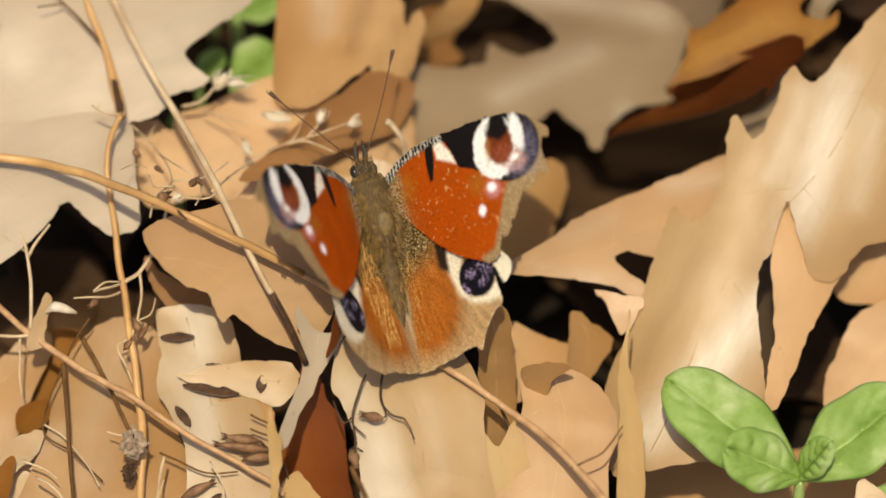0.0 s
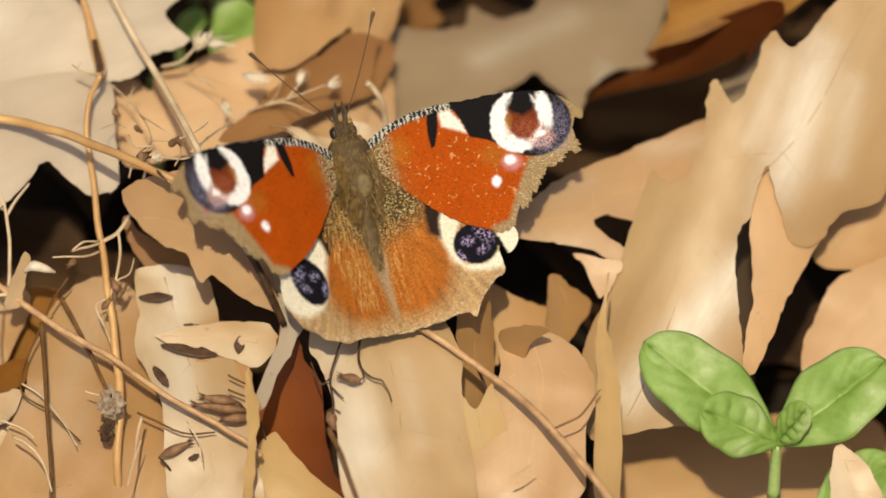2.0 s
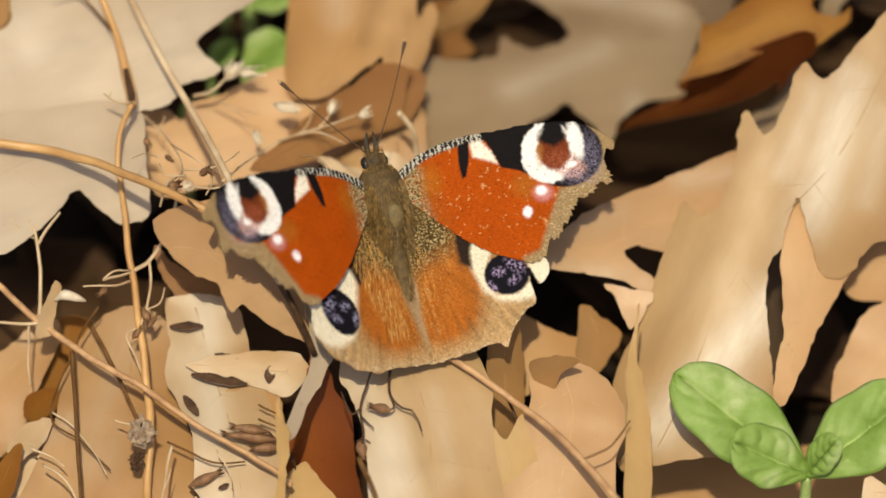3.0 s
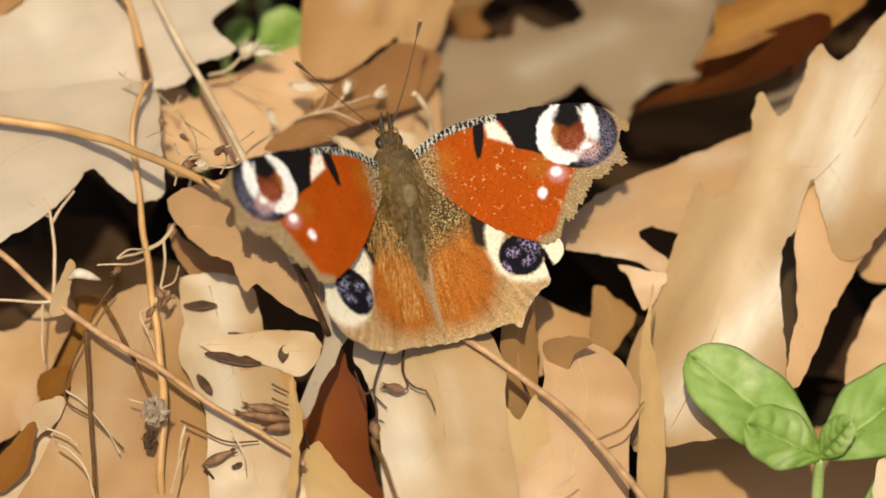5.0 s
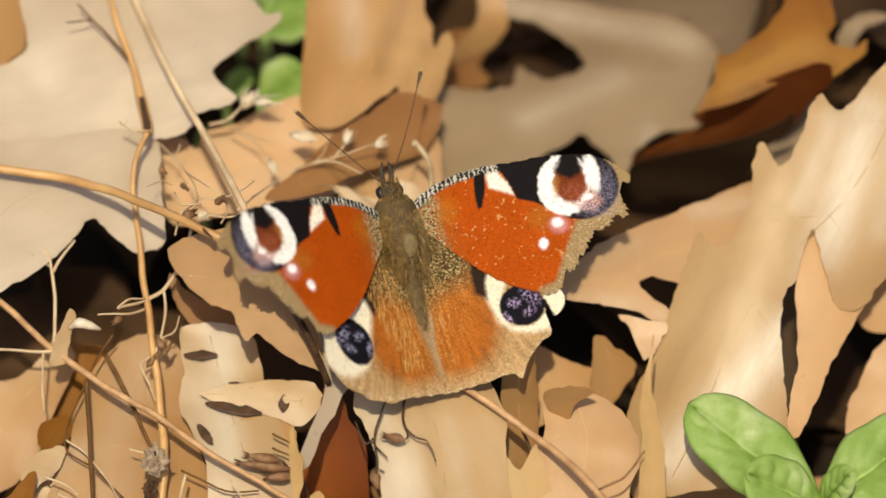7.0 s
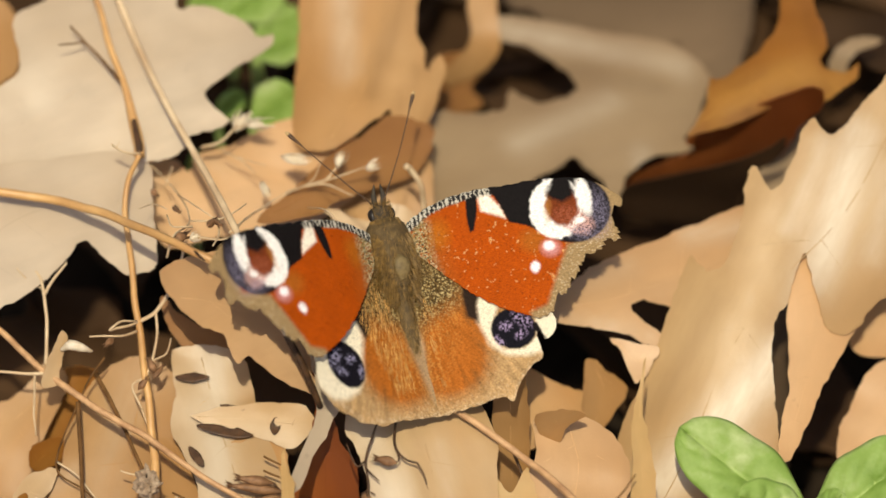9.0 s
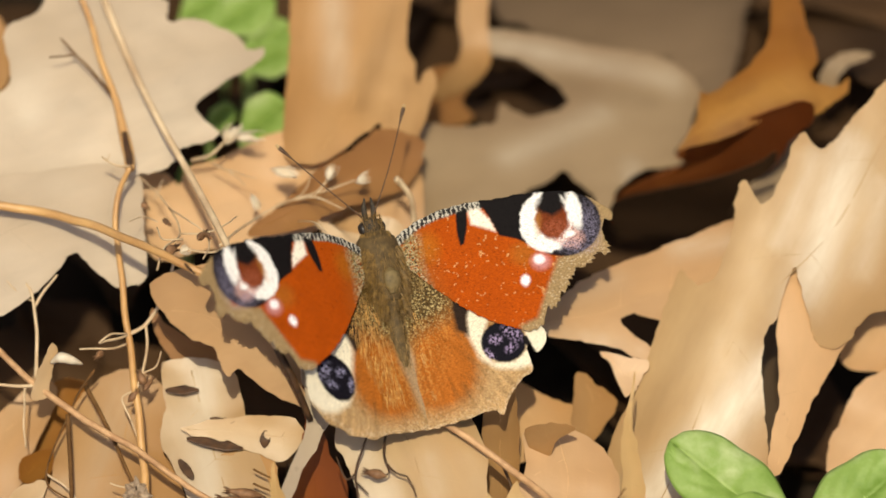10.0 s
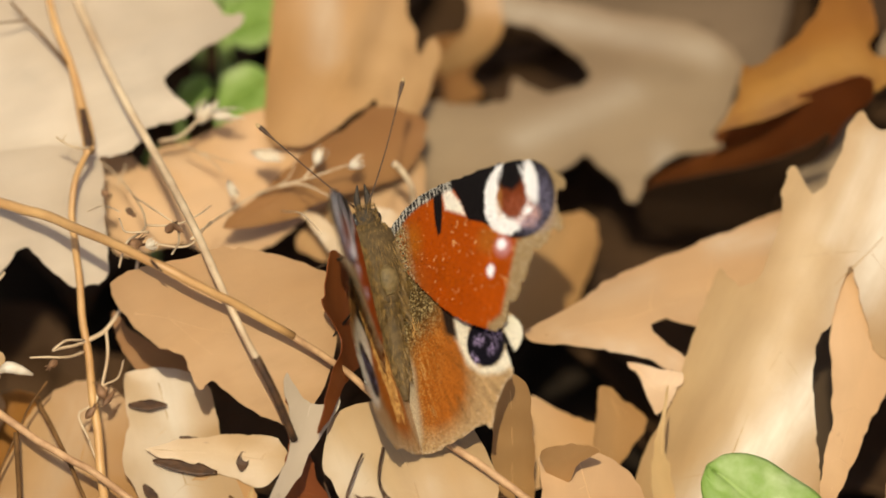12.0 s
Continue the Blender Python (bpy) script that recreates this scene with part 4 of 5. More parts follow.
    # fine straw-coloured stalks
    for path, r in (([(-53.4, -32, 10), (-51.2, -34.3, 11), (-49.3, -36.9, 11), (-48.2, -40.7, 10)], 0.2), ([(-36.1, -30.3, 12), (-36.6, -33.3, 12), (-37.1, -36.7, 12), (-37.8, -41, 12)], 0.22), ([(-37.1, -37.2, 12), (-36, -34.7, 13)], 0.12), ([(-52.6, -22.1, 7), (-50, -24.3, 7), (-46.9, -28.3, 7), (-44.9, -32.2, 7)], 0.16), ([(-55.2, -28.9, 9), (-52.1, -30.6, 9), (-50.5, -32.5, 10)], 0.18), ([(-43.8, -25.2, 10), (-41.5, -26.1, 10), (-38.8, -26.5, 10)], 0.14), ([(13.4, -43.6, 19), (15.3, -42.9, 19), (16.4, -42.3, 20)], 0.16), ([(-30, -30.6, 11), (-28.5, -33.7, 11), (-28.1, -36.2, 10)], 0.13)):
        bit, foot = thing_at(path[0], "fine_stalk", "hair-thin straw-coloured plant stalk lying on leaves", "twig", group)
        stalk("stem", rel(path, foot), [r, r * 0.8, r * 0.6], pale_straw, bit, sides=5, knots=0.3)
    # pods on short stalks, dark brown to stand in for pod shadows
    for b, t, r in (((-21.6, -28.1, 9), (-29.2, -27.6, 10), 0.72), ((-23.1, -27.3, 10), (-28, -27, 11), 0.72), ((-21.4, -29.1, 9), (-25.4, -29.9, 10), 0.72), ((-33.8, -33.4, 6), (-29.6, -31.7, 7), 0.7)):
        herb, foot = thing_at(b, "pod_shadow_form", "brown pointed pod on a thin stalk, standing in for a pod shadow", "seed pod", "dry seed pods")
        pod("husk", (0, 0, 0), rel([t], foot)[0], r, husk, herb)
        stalk("stalk", [(0, 0, 0), (1.6, -1.0, -2.5), (2.2, -2.0, -6)], [0.2, 0.15], dark_husk_and_shade, herb, sides=5)
    # airy spray of seed heads beside the head of the butterfly
    spray, foot = thing_at((-37.5, -2.6, 28), "seed_spray", "airy spray of pale dry seed heads on hair-thin stalks", "dead plant", group)
    for path, r in (
        ([(-37.5, -2.6, 28), (-36.7, -0.1, 29), (-34.6, 6, 23), (-36, 12.5, 18), (-38.1, 18.2, 13), (-40.4, 20.1, 14)], 0.2),
        ([(-34.6, 6, 23), (-31.2, 5.5, 24), (-28.5, 6.2, 25), (-27.1, 10.5, 20)], 0.18),
        ([(-36.4, 13, 18), (-33.1, 7.2, 24), (-31, 5.6, 24)], 0.16),
        ([(-30.8, 5.6, 24), (-30.6, 1.5, 27), (-31.3, -1.4, 29)], 0.2),
        ([(-38.4, 17.3, 13), (-37.3, 19.8, 14)], 0.13), ([(-37.7, 7.2, 24), (-39.8, 11, 19), (-41.5, 6.6, 25)], 0.12),
        ([(-29.2, 1.9, 27), (-24.2, 14.6, 13), (-19.6, 16.7, 14), (-15.7, 17.4, 15), (-11.1, 18.6, 16)], 0.2),
        ([(-19.6, 16.7, 14), (-16.5, 16.5, 15), (-12.6, 14.7, 15)], 0.2), ([(-16.5, 17, 15), (-14.9, 18.6, 16), (-14.4, 19.8, 16)], 0.2),
        ([(-21.9, 16.4, 13), (-18.4, 17, 15), (-16.9, 20, 16)], 0.12), ([(-33.5, 24.1, 12), (-30.8, 23.8, 14), (-28.5, 25.3, 16)], 0.35),
        ([(-30.8, 23.1, 13), (-27.3, 20.2, 14), (-26.1, 18.9, 14)], 0.16), ([(-28.4, 21.3, 14), (-24.6, 19.5, 15)], 0.14),
        ([(-14, 2.8, 27), (-16.3, 6.6, 25), (-18.8, 13.9, 13)], 0.16),
        ([(-34.1, 2.8, 27), (-36.8, 2.8, 27), (-37.7, 6.3, 24)], 0.2), ([(-33.4, 1.1, 27), (-29.6, 0.9, 27), (-27, 5.9, 24)], 0.22),
    ):
        stalk("side_twig", rel(path, foot), [r * 0.8, r * 0.5], pale_straw, spray, sides=5, knots=0.12)
    for b, t, r, m in (((-11.1, 18.3, 16), (-9.2, 19.2, 16), 0.65, bract), ((-14.9, 18.3, 16), (-14.2, 20.3, 17), 0.75, bract), ((-22.7, 21, 15), (-19.2, 20.1, 15), 0.9, bract),
                       ((-25.3, 17.6, 14), (-24.3, 15.3, 14), 0.75, bract), ((-28.8, 24.6, 15), (-27.5, 27.3, 16), 0.9, bract), ((-27.7, 25.8, 15), (-24.1, 25.3, 16), 0.75, bract),
                       ((-40, 13.2, 19), (-39.2, 12.3, 19), 0.5, husk), ((-36.8, 0.6, 27), (-34.9, 1.5, 27), 0.9, husk), ((-34.5, 0.6, 27), (-33.4, 1.5, 27), 0.6, bract),
                       ((-32.1, 2.8, 27), (-31.2, 5.6, 24), 0.55, husk), ((-37.1, 11.2, 18), (-36, 6.8, 24), 0.4, husk), ((-31.4, 5.6, 24), (-30.3, 2.4, 28), 0.4, husk)):
        (tuft if m == bract else pod)("seed_head", rel([b], foot)[0], rel([t], foot)[0], r, m, spray)
    # curly pale stalk behind the head
    curl, foot = thing_at((-3, 13.9, 8), "curly_stalk", "short curly pale dry stalk", "grass stalk", group)
    stalk("stem", rel([(-3, 13.9, 8), (-3.1, 15.8, 11), (-3.5, 17.1, 14), (-4.8, 18.2, 16), (-5.5, 18.3, 17)], foot), [0.35, 0.38, 0.45], pale_straw, curl)
    # dark branching sprig below the butterfly
    sprig, foot = thing_at((-10.9, -32.8, 13), "dead_sprig", "dark wiry dead sprig with small husks", "dead plant", group)
    for path, r in (([(-10.9, -32.8, 13), (-10.3, -30.5, 15), (-10.7, -27.1, 16), (-9.8, -23.8, 17), (-8.8, -21.2, 17)], 0.2), ([(-10.7, -27.1, 16), (-12, -27.8, 16), (-13.3, -25.1, 17)], 0.16),
                    ([(-10.5, -28.4, 16), (-9, -30.3, 16)], 0.14), ([(-10.3, -30.9, 15), (-11.3, -31.6, 15)], 0.12), ([(-10.1, -31.3, 15), (-9.4, -31.8, 15)], 0.12),
                    ([(-6.4, -20.3, 17), (-6.8, -22.9, 17), (-6.7, -25.5, 17), (-5.4, -27.4, 17), (-3.7, -28, 17)], 0.2), ([(-6.7, -25.1, 17), (-6.2, -27.3, 17), (-6.7, -28, 17)], 0.14),
                    ([(-3.7, -28, 17), (-2.9, -29.4, 17), (-2.4, -31.2, 17)], 0.12)):
        stalk("side_twig", rel(path, foot), [r, r * 0.7], dark_husk_and_shade, sprig, sides=5, knots=0.2)
    pod("seed_husk", rel([(-6.5, -28, 17)], foot)[0], rel([(-9.4, -27.3, 17)], foot)[0], 0.7, husk, sprig)
    pod("seed_husk", rel([(-10.9, -30.8, 14)], foot)[0], rel([(-10.1, -33.3, 13)], foot)[0], 0.8, husk, sprig)


build_weeds()


def build_shadow_scraps():
    """Dark curled scraps added in place of soft cast shadows on the pale leaves."""
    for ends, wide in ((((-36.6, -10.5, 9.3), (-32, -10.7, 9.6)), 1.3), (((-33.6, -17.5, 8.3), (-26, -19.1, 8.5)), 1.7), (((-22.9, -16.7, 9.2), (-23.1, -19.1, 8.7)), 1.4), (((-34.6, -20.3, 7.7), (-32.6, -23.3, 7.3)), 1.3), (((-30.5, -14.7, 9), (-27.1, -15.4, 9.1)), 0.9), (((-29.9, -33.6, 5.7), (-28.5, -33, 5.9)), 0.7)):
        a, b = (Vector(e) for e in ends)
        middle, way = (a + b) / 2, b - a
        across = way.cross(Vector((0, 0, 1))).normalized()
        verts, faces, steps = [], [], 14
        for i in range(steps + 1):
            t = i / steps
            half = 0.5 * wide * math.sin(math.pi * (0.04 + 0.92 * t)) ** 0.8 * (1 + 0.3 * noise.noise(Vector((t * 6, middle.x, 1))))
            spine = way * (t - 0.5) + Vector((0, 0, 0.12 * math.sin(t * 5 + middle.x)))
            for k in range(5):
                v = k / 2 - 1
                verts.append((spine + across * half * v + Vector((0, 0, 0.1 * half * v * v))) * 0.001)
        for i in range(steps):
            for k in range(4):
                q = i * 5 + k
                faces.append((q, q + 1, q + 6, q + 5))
        ob = mesh_thing("husk_scrap", verts, faces, dark_husk_and_shade)
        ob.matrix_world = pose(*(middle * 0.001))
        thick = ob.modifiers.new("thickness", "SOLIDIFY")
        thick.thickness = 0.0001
        tagged(ob, "dark curled scrap standing in for a shadow on a pale leaf", "plant scrap", "dark scraps")


build_shadow_scraps()


# ---- green seedlings ----
def green_blade(name, base, tip, lift, width, parent, fold=0.25, veins=True, droop=0.0, pucker=0.7):
    """A rounded green leaf with a sunken midrib and puffed fields between its veins. Places in millimetres."""
    base, tip = np.array(base, float), np.array(tip, float)
    along = tip - base
    length = np.linalg.norm(along)
    along /= length
    normal = np.array(lift, float)
    normal -= along * (normal @ along)
    normal /= np.linalg.norm(normal)
    across = np.cross(normal, along)
    rows, cols = 34, 21
    verts, faces = [], []
    for i in range(rows):
        t = i / (rows - 1)
        swell = 0.12 + 0.88 * math.sin(math.pi / 2 * min(1.0, t / 0.5)) ** 1.2
        half = width * swell * math.sqrt(max(0.0, 1 - max(0, (t - 0.55) / 0.45) ** 2.3))
        half *= 1 + 0.03 * math.sin(t * 17)
        for j in range(cols):
            v = j / (cols - 1) * 2 - 1
            puff = pucker * min(1.0, 1.4 * half / width) * abs(math.sin((t * 5.2 - abs(v) * 1.4 + 0.2 * math.sin(7 * v)) * math.pi)) ** 0.8 * abs(v) ** 0.6 * (1 - abs(v)) * 2
            z = fold * half * abs(v) ** 1.3 - 0.35 * math.exp(-(v * 7) ** 2) + puff - 0.12 * half * abs(v) ** 5 - droop * length * t * t
            verts.append((base + along * length * t + across * half * v + normal * z) * 0.001)
    for i in range(rows - 1):
        for j in range(cols - 1):
            q = i * cols + j
            faces.append((q, q + 1, q + cols + 1, q + cols))
    ob = mesh_thing(name, verts, faces, green_leaf, parent)
    thick = ob.modifiers.new("thickness", "SOLIDIFY")
    thick.thickness = 0.0003
    if veins:
        rib = [base + along * length * t + normal * (-0.2 - droop * length * t * t) for t in np.linspace(0, 0.93, 9)]
        v, f = tube_data(np.array(rib) * 0.001, [0.00032, 0.00012], 6)
        mesh_thing("midrib", v, f, green_vein, ob, "pale green midrib")
        for k in range(1, 5):
            for side in (-1, 1):
                t0 = -0.02 + 0.15 * k
                path = []
                for q in np.linspace(0, 0.72, 9):
                    i, j = min(rows - 1, int((t0 + q * 0.38) * (rows - 1))), int(round((cols - 1) / 2 * (1 + side * q)))
                    path.append(verts[i * cols + j] + normal * 0.00012)
                v, f = tube_data(path, [0.0002, 0.0001], 5)
                mesh_thing("side_vein", v, f, green_vein, ob, "pale green vein")


def build_seedlings():
    plant, foot = thing_at((48.9, -37, 0), "green_seedling", "young green seedling with rounded puckered leaves", "seedling", "green plants")
    stalk("stem", rel([(48.9, -37, 0), (49.1, -35.1, 6), (49.2, -34.3, 10)], foot), [0.9, 0.8, 0.7], green_vein, plant)
    heart = np.array((49.2, -34.3, 10), float) - foot
    green_blade("leaf_blade", heart, rel([(31.6, -21.9, 16)], foot)[0], (0.25, -0.35, 1), 5.4, plant, fold=0.12)
    green_blade("leaf_blade", heart, rel([(39, -32.9, 17)], foot)[0], (0.3, -0.5, 1), 4.0, plant, fold=0.12)
    green_blade("leaf_blade", heart, rel([(63.8, -25.2, 16)], foot)[0], (-0.3, -0.3, 1), 5.6, plant, fold=0.15)
    green_blade("leaf_blade", heart, rel([(53.4, -32.5, 17)], foot)[0], (-0.5, -0.5, 1), 2.2, plant)
    green_blade("leaf_blade", rel([(54.4, -41.4, 4)], foot)[0], rel([(65, -36.2, 8)], foot)[0], (0, -0.3, 1), 4, plant)
    for b, t, w in (((-26.9, 37.3, -4), (-20.8, 40.2, 0), 3.6), ((-26.3, 49.5, -6), (-19.2, 50.5, -2), 2.8), ((-31.9, 40.6, -8), (-28.2, 42.9, -5), 1.7), ((-35.2, 27.9, -2), (-34.1, 30.4, 0), 1.1),
                    ((-35.9, 58.1, -8), (-28.7, 61.2, -4), 3.6), ((-30.3, 55.9, -6), (-23.2, 59.5, -2), 4), ((-27.1, 51.9, -7), (-20.4, 55.2, -4), 3)):
        herb, foot = thing_at(b, "small_green_plant", "small green leaf growing up through the litter", "seedling", "green plants")
        green_blade("leaf_blade", (0, 0, 0), rel([t], foot)[0], (0, -0.2, 1), w, herb, veins=False, pucker=0.15)
        stalk("stem", [(0, 0, 0.2), (0.5, -0.5, -12), (0, 0, -29)], [0.5, 0.6], green_vein, herb, sides=6)


build_seedlings()


# ---- the butterfly ----
DRAWN = radians(14.5)


def drawing(points):
    """The wing's own axes turned to fit the camera's view, in which the pattern is laid out."""
    c, s = math.cos(DRAWN), math.sin(DRAWN)
    return np.stack([points[:, 0] * c - points[:, 1] * s, points[:, 0] * s + points[:, 1] * c], axis=1)


def spot(p, centre, rx, ry, soft=0.25, turn=0.0):
    """A soft-edged oval: 1 within, 0 outside."""
    c = drawing(np.array([centre], float))[0]
    x, y = (p - c).T
    a = radians(turn)
    x, y = x * math.cos(a) + y * math.sin(a), y * math.cos(a) - x * math.sin(a)
    r = np.sqrt((x / rx) ** 2 + (y / ry) ** 2)
    return np.clip((1 - r) * min(rx, ry) / soft + 0.5, 0, 1)


def patch(p, corners, soft=0.25):
    """A soft-edged patch with the given corners."""
    c = drawing(np.array(corners, float))
    d = edge_distance(p, c) * np.where(inside(p, c), 1, -1)
    return np.clip(d / soft + 0.5, 0, 1)


def cloudy(p, size, seed):
    return np.array([noise.noise(Vector((x / size, y / size, seed))) for x, y in p])


def paint(colour, mask, tone):
    return colour * (1 - mask[:, None]) + np.array(tone) * mask[:, None]


BLACK, CREAM, WHITE = (0.010, 0.008, 0.008), (0.78, 0.66, 0.46), (0.86, 0.82, 0.78)
RED, BEIGE, GOLD = (0.47, 0.077, 0.004), (0.36, 0.24, 0.115), (0.34, 0.24, 0.10)
FOREWING = [(0.69, 4.99), (3.66, 6.47), (7.38, 7.19), (11.32, 7.19), (14.38, 6.86), (17.89, 6.74), (20.95, 6.4), (24.31, 5.67), (26.77, 4.52), (28.69, 2.79), (29.92, 1.15),
            (29.38, 0.24), (28.7, 0.67), (28, -0.85), (28.23, -3.03), (28.25, -4.17), (27.31, -4.17), (26.56, -3.4), (25.78, -4.65), (23.93, -5.13), (22.74, -5.78), (21.65, -7.28),
            (20.61, -8.3), (19.49, -9.62), (18.16, -9.91), (17.3, -11.46), (15.54, -12.21), (13.69, -11.47), (10.32, -9.28), (7.74, -7.05), (5.27, -4.36), (3.17, -1.77), (1.71, 0.24), (0.53, 2.43)]
HINDWING = [(0.53, 3.4), (3.47, 0.99), (7.96, -3.05), (12.34, -7.47), (15.91, -10.45), (17.14, -12.39), (16.87, -13.78), (15.98, -14.83), (15.02, -14.9), (14.62, -13.66), (14.21, -14.36), (14.26, -17.29),
            (12.82, -18.03), (10.81, -19.76), (9.77, -21.1), (8.91, -22.32), (7.89, -21.4), (6.5, -21.35), (4.88, -21.57), (2.48, -21.74), (0.13, -21.76), (-1.73, -21.66), (-3.06, -20.74), (-3.48, -16.76),
            (-3.38, -12.58), (-2.89, -6.24), (-2.2, -1.56), (-1.38, 1.07)]


def forewing_pattern(w, side):
    p = drawing(w)
    p = p + np.stack([cloudy(p, 0.35, 3), cloudy(p, 0.35, 9)], axis=1) * 0.10
    grit = np.random.rand(len(p))
    c = np.tile(np.array(RED), (len(p), 1)) * ((1 + 0.10 * cloudy(p, 3.5, 5)) * (0.90 + 0.20 * grit))[:, None]
    c = paint(c, patch(p, [(-0.01, 4.36), (4.42, 4.8), (5.3, -1.12), (5.18, -4.74), (0.33, 1.02)], 3.5) * 0.5, (0.34, 0.11, 0.02))
    c = paint(c, spot(p, (4.6, 2.6), 1.6, 1.9, 1.6) * 0.25, (0.52, 0.25, 0.02))
    dust = patch(p, [(-0.93, 5.42), (2.96, 6.82), (3.64, 4.2), (3.28, 0.23), (3.77, -2.5), (-1.14, 1.41)], 1.6)
    c = paint(c, dust * (grit > 0.35), GOLD)
    c = paint(c, dust * (grit > 0.78), (0.5, 0.42, 0.27))
    c = paint(c, dust * (grit < 0.18), (0.04, 0.03, 0.02))
    # black and pale barring along the front edge
    front = drawing(smooth_line(FOREWING[:5], 8))
    away = np.min(np.linalg.norm(p[:, None] - front[None], axis=2), axis=1)
    bars = 0.5 + 0.5 * np.sin(p[:, 0] * 9.5 + p[:, 1] * 2 + 3 * cloudy(p, 0.5, 2))
    edge = np.clip((1.25 - away) / 0.3, 0, 1)
    c = paint(c, edge, (0.025, 0.022, 0.022))
    c = paint(c, edge * (bars > 0.55) * (grit > 0.2), (0.52, 0.48, 0.40))
    c = paint(c, patch(p, [(9.37, 6.33), (10.98, 6.47), (10.44, 4.01), (9.49, 1.82), (8.9, 1.65), (8.92, 3.6)], 0.2), BLACK)
    c = paint(c, patch(p, [(11.05, 6.12), (12.47, 6.15), (13.8, 3.92), (14.04, 2.39), (12.41, 3.4), (11.03, 4.17)], 0.5), (0.84, 0.77, 0.64))
    c = paint(c, patch(p, [(12.61, 7.33), (18.49, 7.55), (23.69, 6.32), (21.81, -1.07), (18.66, -1.12), (16.59, 0.65), (14.35, 1.74), (13.73, 4.27)], 0.2), BLACK)
    # worn pale margin
    margin = patch(p, [(21.29, -3.12), (26.82, -2.41), (27.64, 0.22), (31.51, -0.01), (30.54, -3.81), (27.91, -7.98), (21.23, -12.68), (14.04, -13.19), (14.17, -11.12), (16.64, -10.64), (18.71, -7.14)], 0.7)
    c = paint(c, margin, BEIGE)
    c = paint(c, margin * (grit > 0.93), (0.58, 0.45, 0.30))
    c = paint(c, patch(p, [(26.01, 6.19), (32.1, 2.28), (30, -2.85), (25.6, -2.6), (26.6, 0.9), (26.2, 3.51)], 0.3), BEIGE)
    c = paint(c, spot(p, (16.81, -1.6), 1.7, 1.5, 1.4) * 0.35, (0.42, 0.20, 0.03))
    root = drawing(np.array([(12.0, 1.5)]))[0]
    # eyespot: a black field, a white ring open at the front, a brown pupil and a violet dusting
    e = p if side > 0 else (p - root) * np.array((1.06, 1.0)) + root 
    c = paint(c, patch(p, [(16.0, 8.0), (22.0, 8.0), (26.6, 6.0), (27.4, 2.0), (23.0, 2.0)], 0.3), BLACK)
    c = paint(c, spot(e, (23.0, 1.5), 5.2, 4.75, 0.25), BLACK)
    e = e + np.stack([cloudy(e, 0.8, 51), cloudy(e, 0.8, 57)], axis=1) * 0.22
    flake = cloudy(e, 0.22, 61) * 0.9 + grit
    c = paint(c, spot(e, (20.95, 2.1), 3.6, 4.25, 0.25), WHITE)
    c = paint(c, spot(e, (23.1, -0.35), 2.5, 1.7, 0.7, -20) * (flake > 0.22) * 0.85, (0.62, 0.36, 0.32))
    c = paint(c, patch(e, [(21.1, 4.6), (21.7, 8.2), (23.2, 7.9), (23.7, 3.9), (22.6, 3.4)], 0.4), BLACK)
    c = paint(c, spot(e, (25.0, 2.9), 0.95, 2.75, 0.4, 14) * (flake > -0.25), WHITE)
    c = paint(c, spot(e, (21.75, 2.2), 2.2, 2.75, 0.5, 10), (0.20, 0.042, 0.012))
    c = paint(c, spot(e, (22.3, 0.8), 1.9, 1.2, 0.8) * (flake > 0.35) * 0.7, (0.36, 0.10, 0.05))
    c = paint(c, spot(e, (19.85, 2.3), 0.4, 1.7, 0.5) * 0.6, (0.50, 0.22, 0.05))
    c = paint(c, spot(e, (22.0, 4.2), 1.8, 1.35, 0.7), BLACK)
    violet = np.maximum(spot(e, (26.5, 0.3), 1.3, 3.0, 1.2, 12), spot(e, (23.9, -2.2), 2.7, 0.9, 0.9))
    c = paint(c, violet * np.clip(0.45 + cloudy(e, 0.22, 6) + 0.5 * (grit - 0.5), 0, 1) * 0.55, (0.36, 0.32, 0.47))
    c = paint(c, spot(e, (23.7, -0.25), 0.65, 0.5, 0.35), (0.9, 0.86, 0.84))
    c = paint(c, spot(e, (20.9, -1.3), 1.2, 0.6, 0.4, -15), WHITE)
    # white spots with a mauve halo
    c = paint(c, spot(p, (18.93, -3.14), 1.25, 1.1, 0.9) * 0.7, (0.62, 0.32, 0.34))
    c = paint(c, spot(p, (18.79, -2.78), 0.72, 0.62, 0.4), (0.92, 0.86, 0.88))
    c = paint(c, spot(p, (16.29, -5.2), 0.62, 0.75, 0.4), (0.92, 0.86, 0.88))
    # golden lines and dots paint this wing's glints along with worn scales
    if side > 0:
        glint_scratch = (np.abs(cloudy(p, 1.3, 21)) < 0.04) & (cloudy(p, 0.8, 33) > 0.1) & (grit > 0.25)
        dots = (cloudy(p, 0.2, 27) > 0.80) & (grit > 0.5)
        c = paint(c, (glint_scratch | dots) * (cloudy(p, 3.0, 41) > -0.08) * np.clip((p[:, 0] - 3) / 3, 0, 1) * (c[:, 0] > 0.33) * (c[:, 2] < 0.04) * 0.6, (0.82, 0.50, 0.20))
    return c


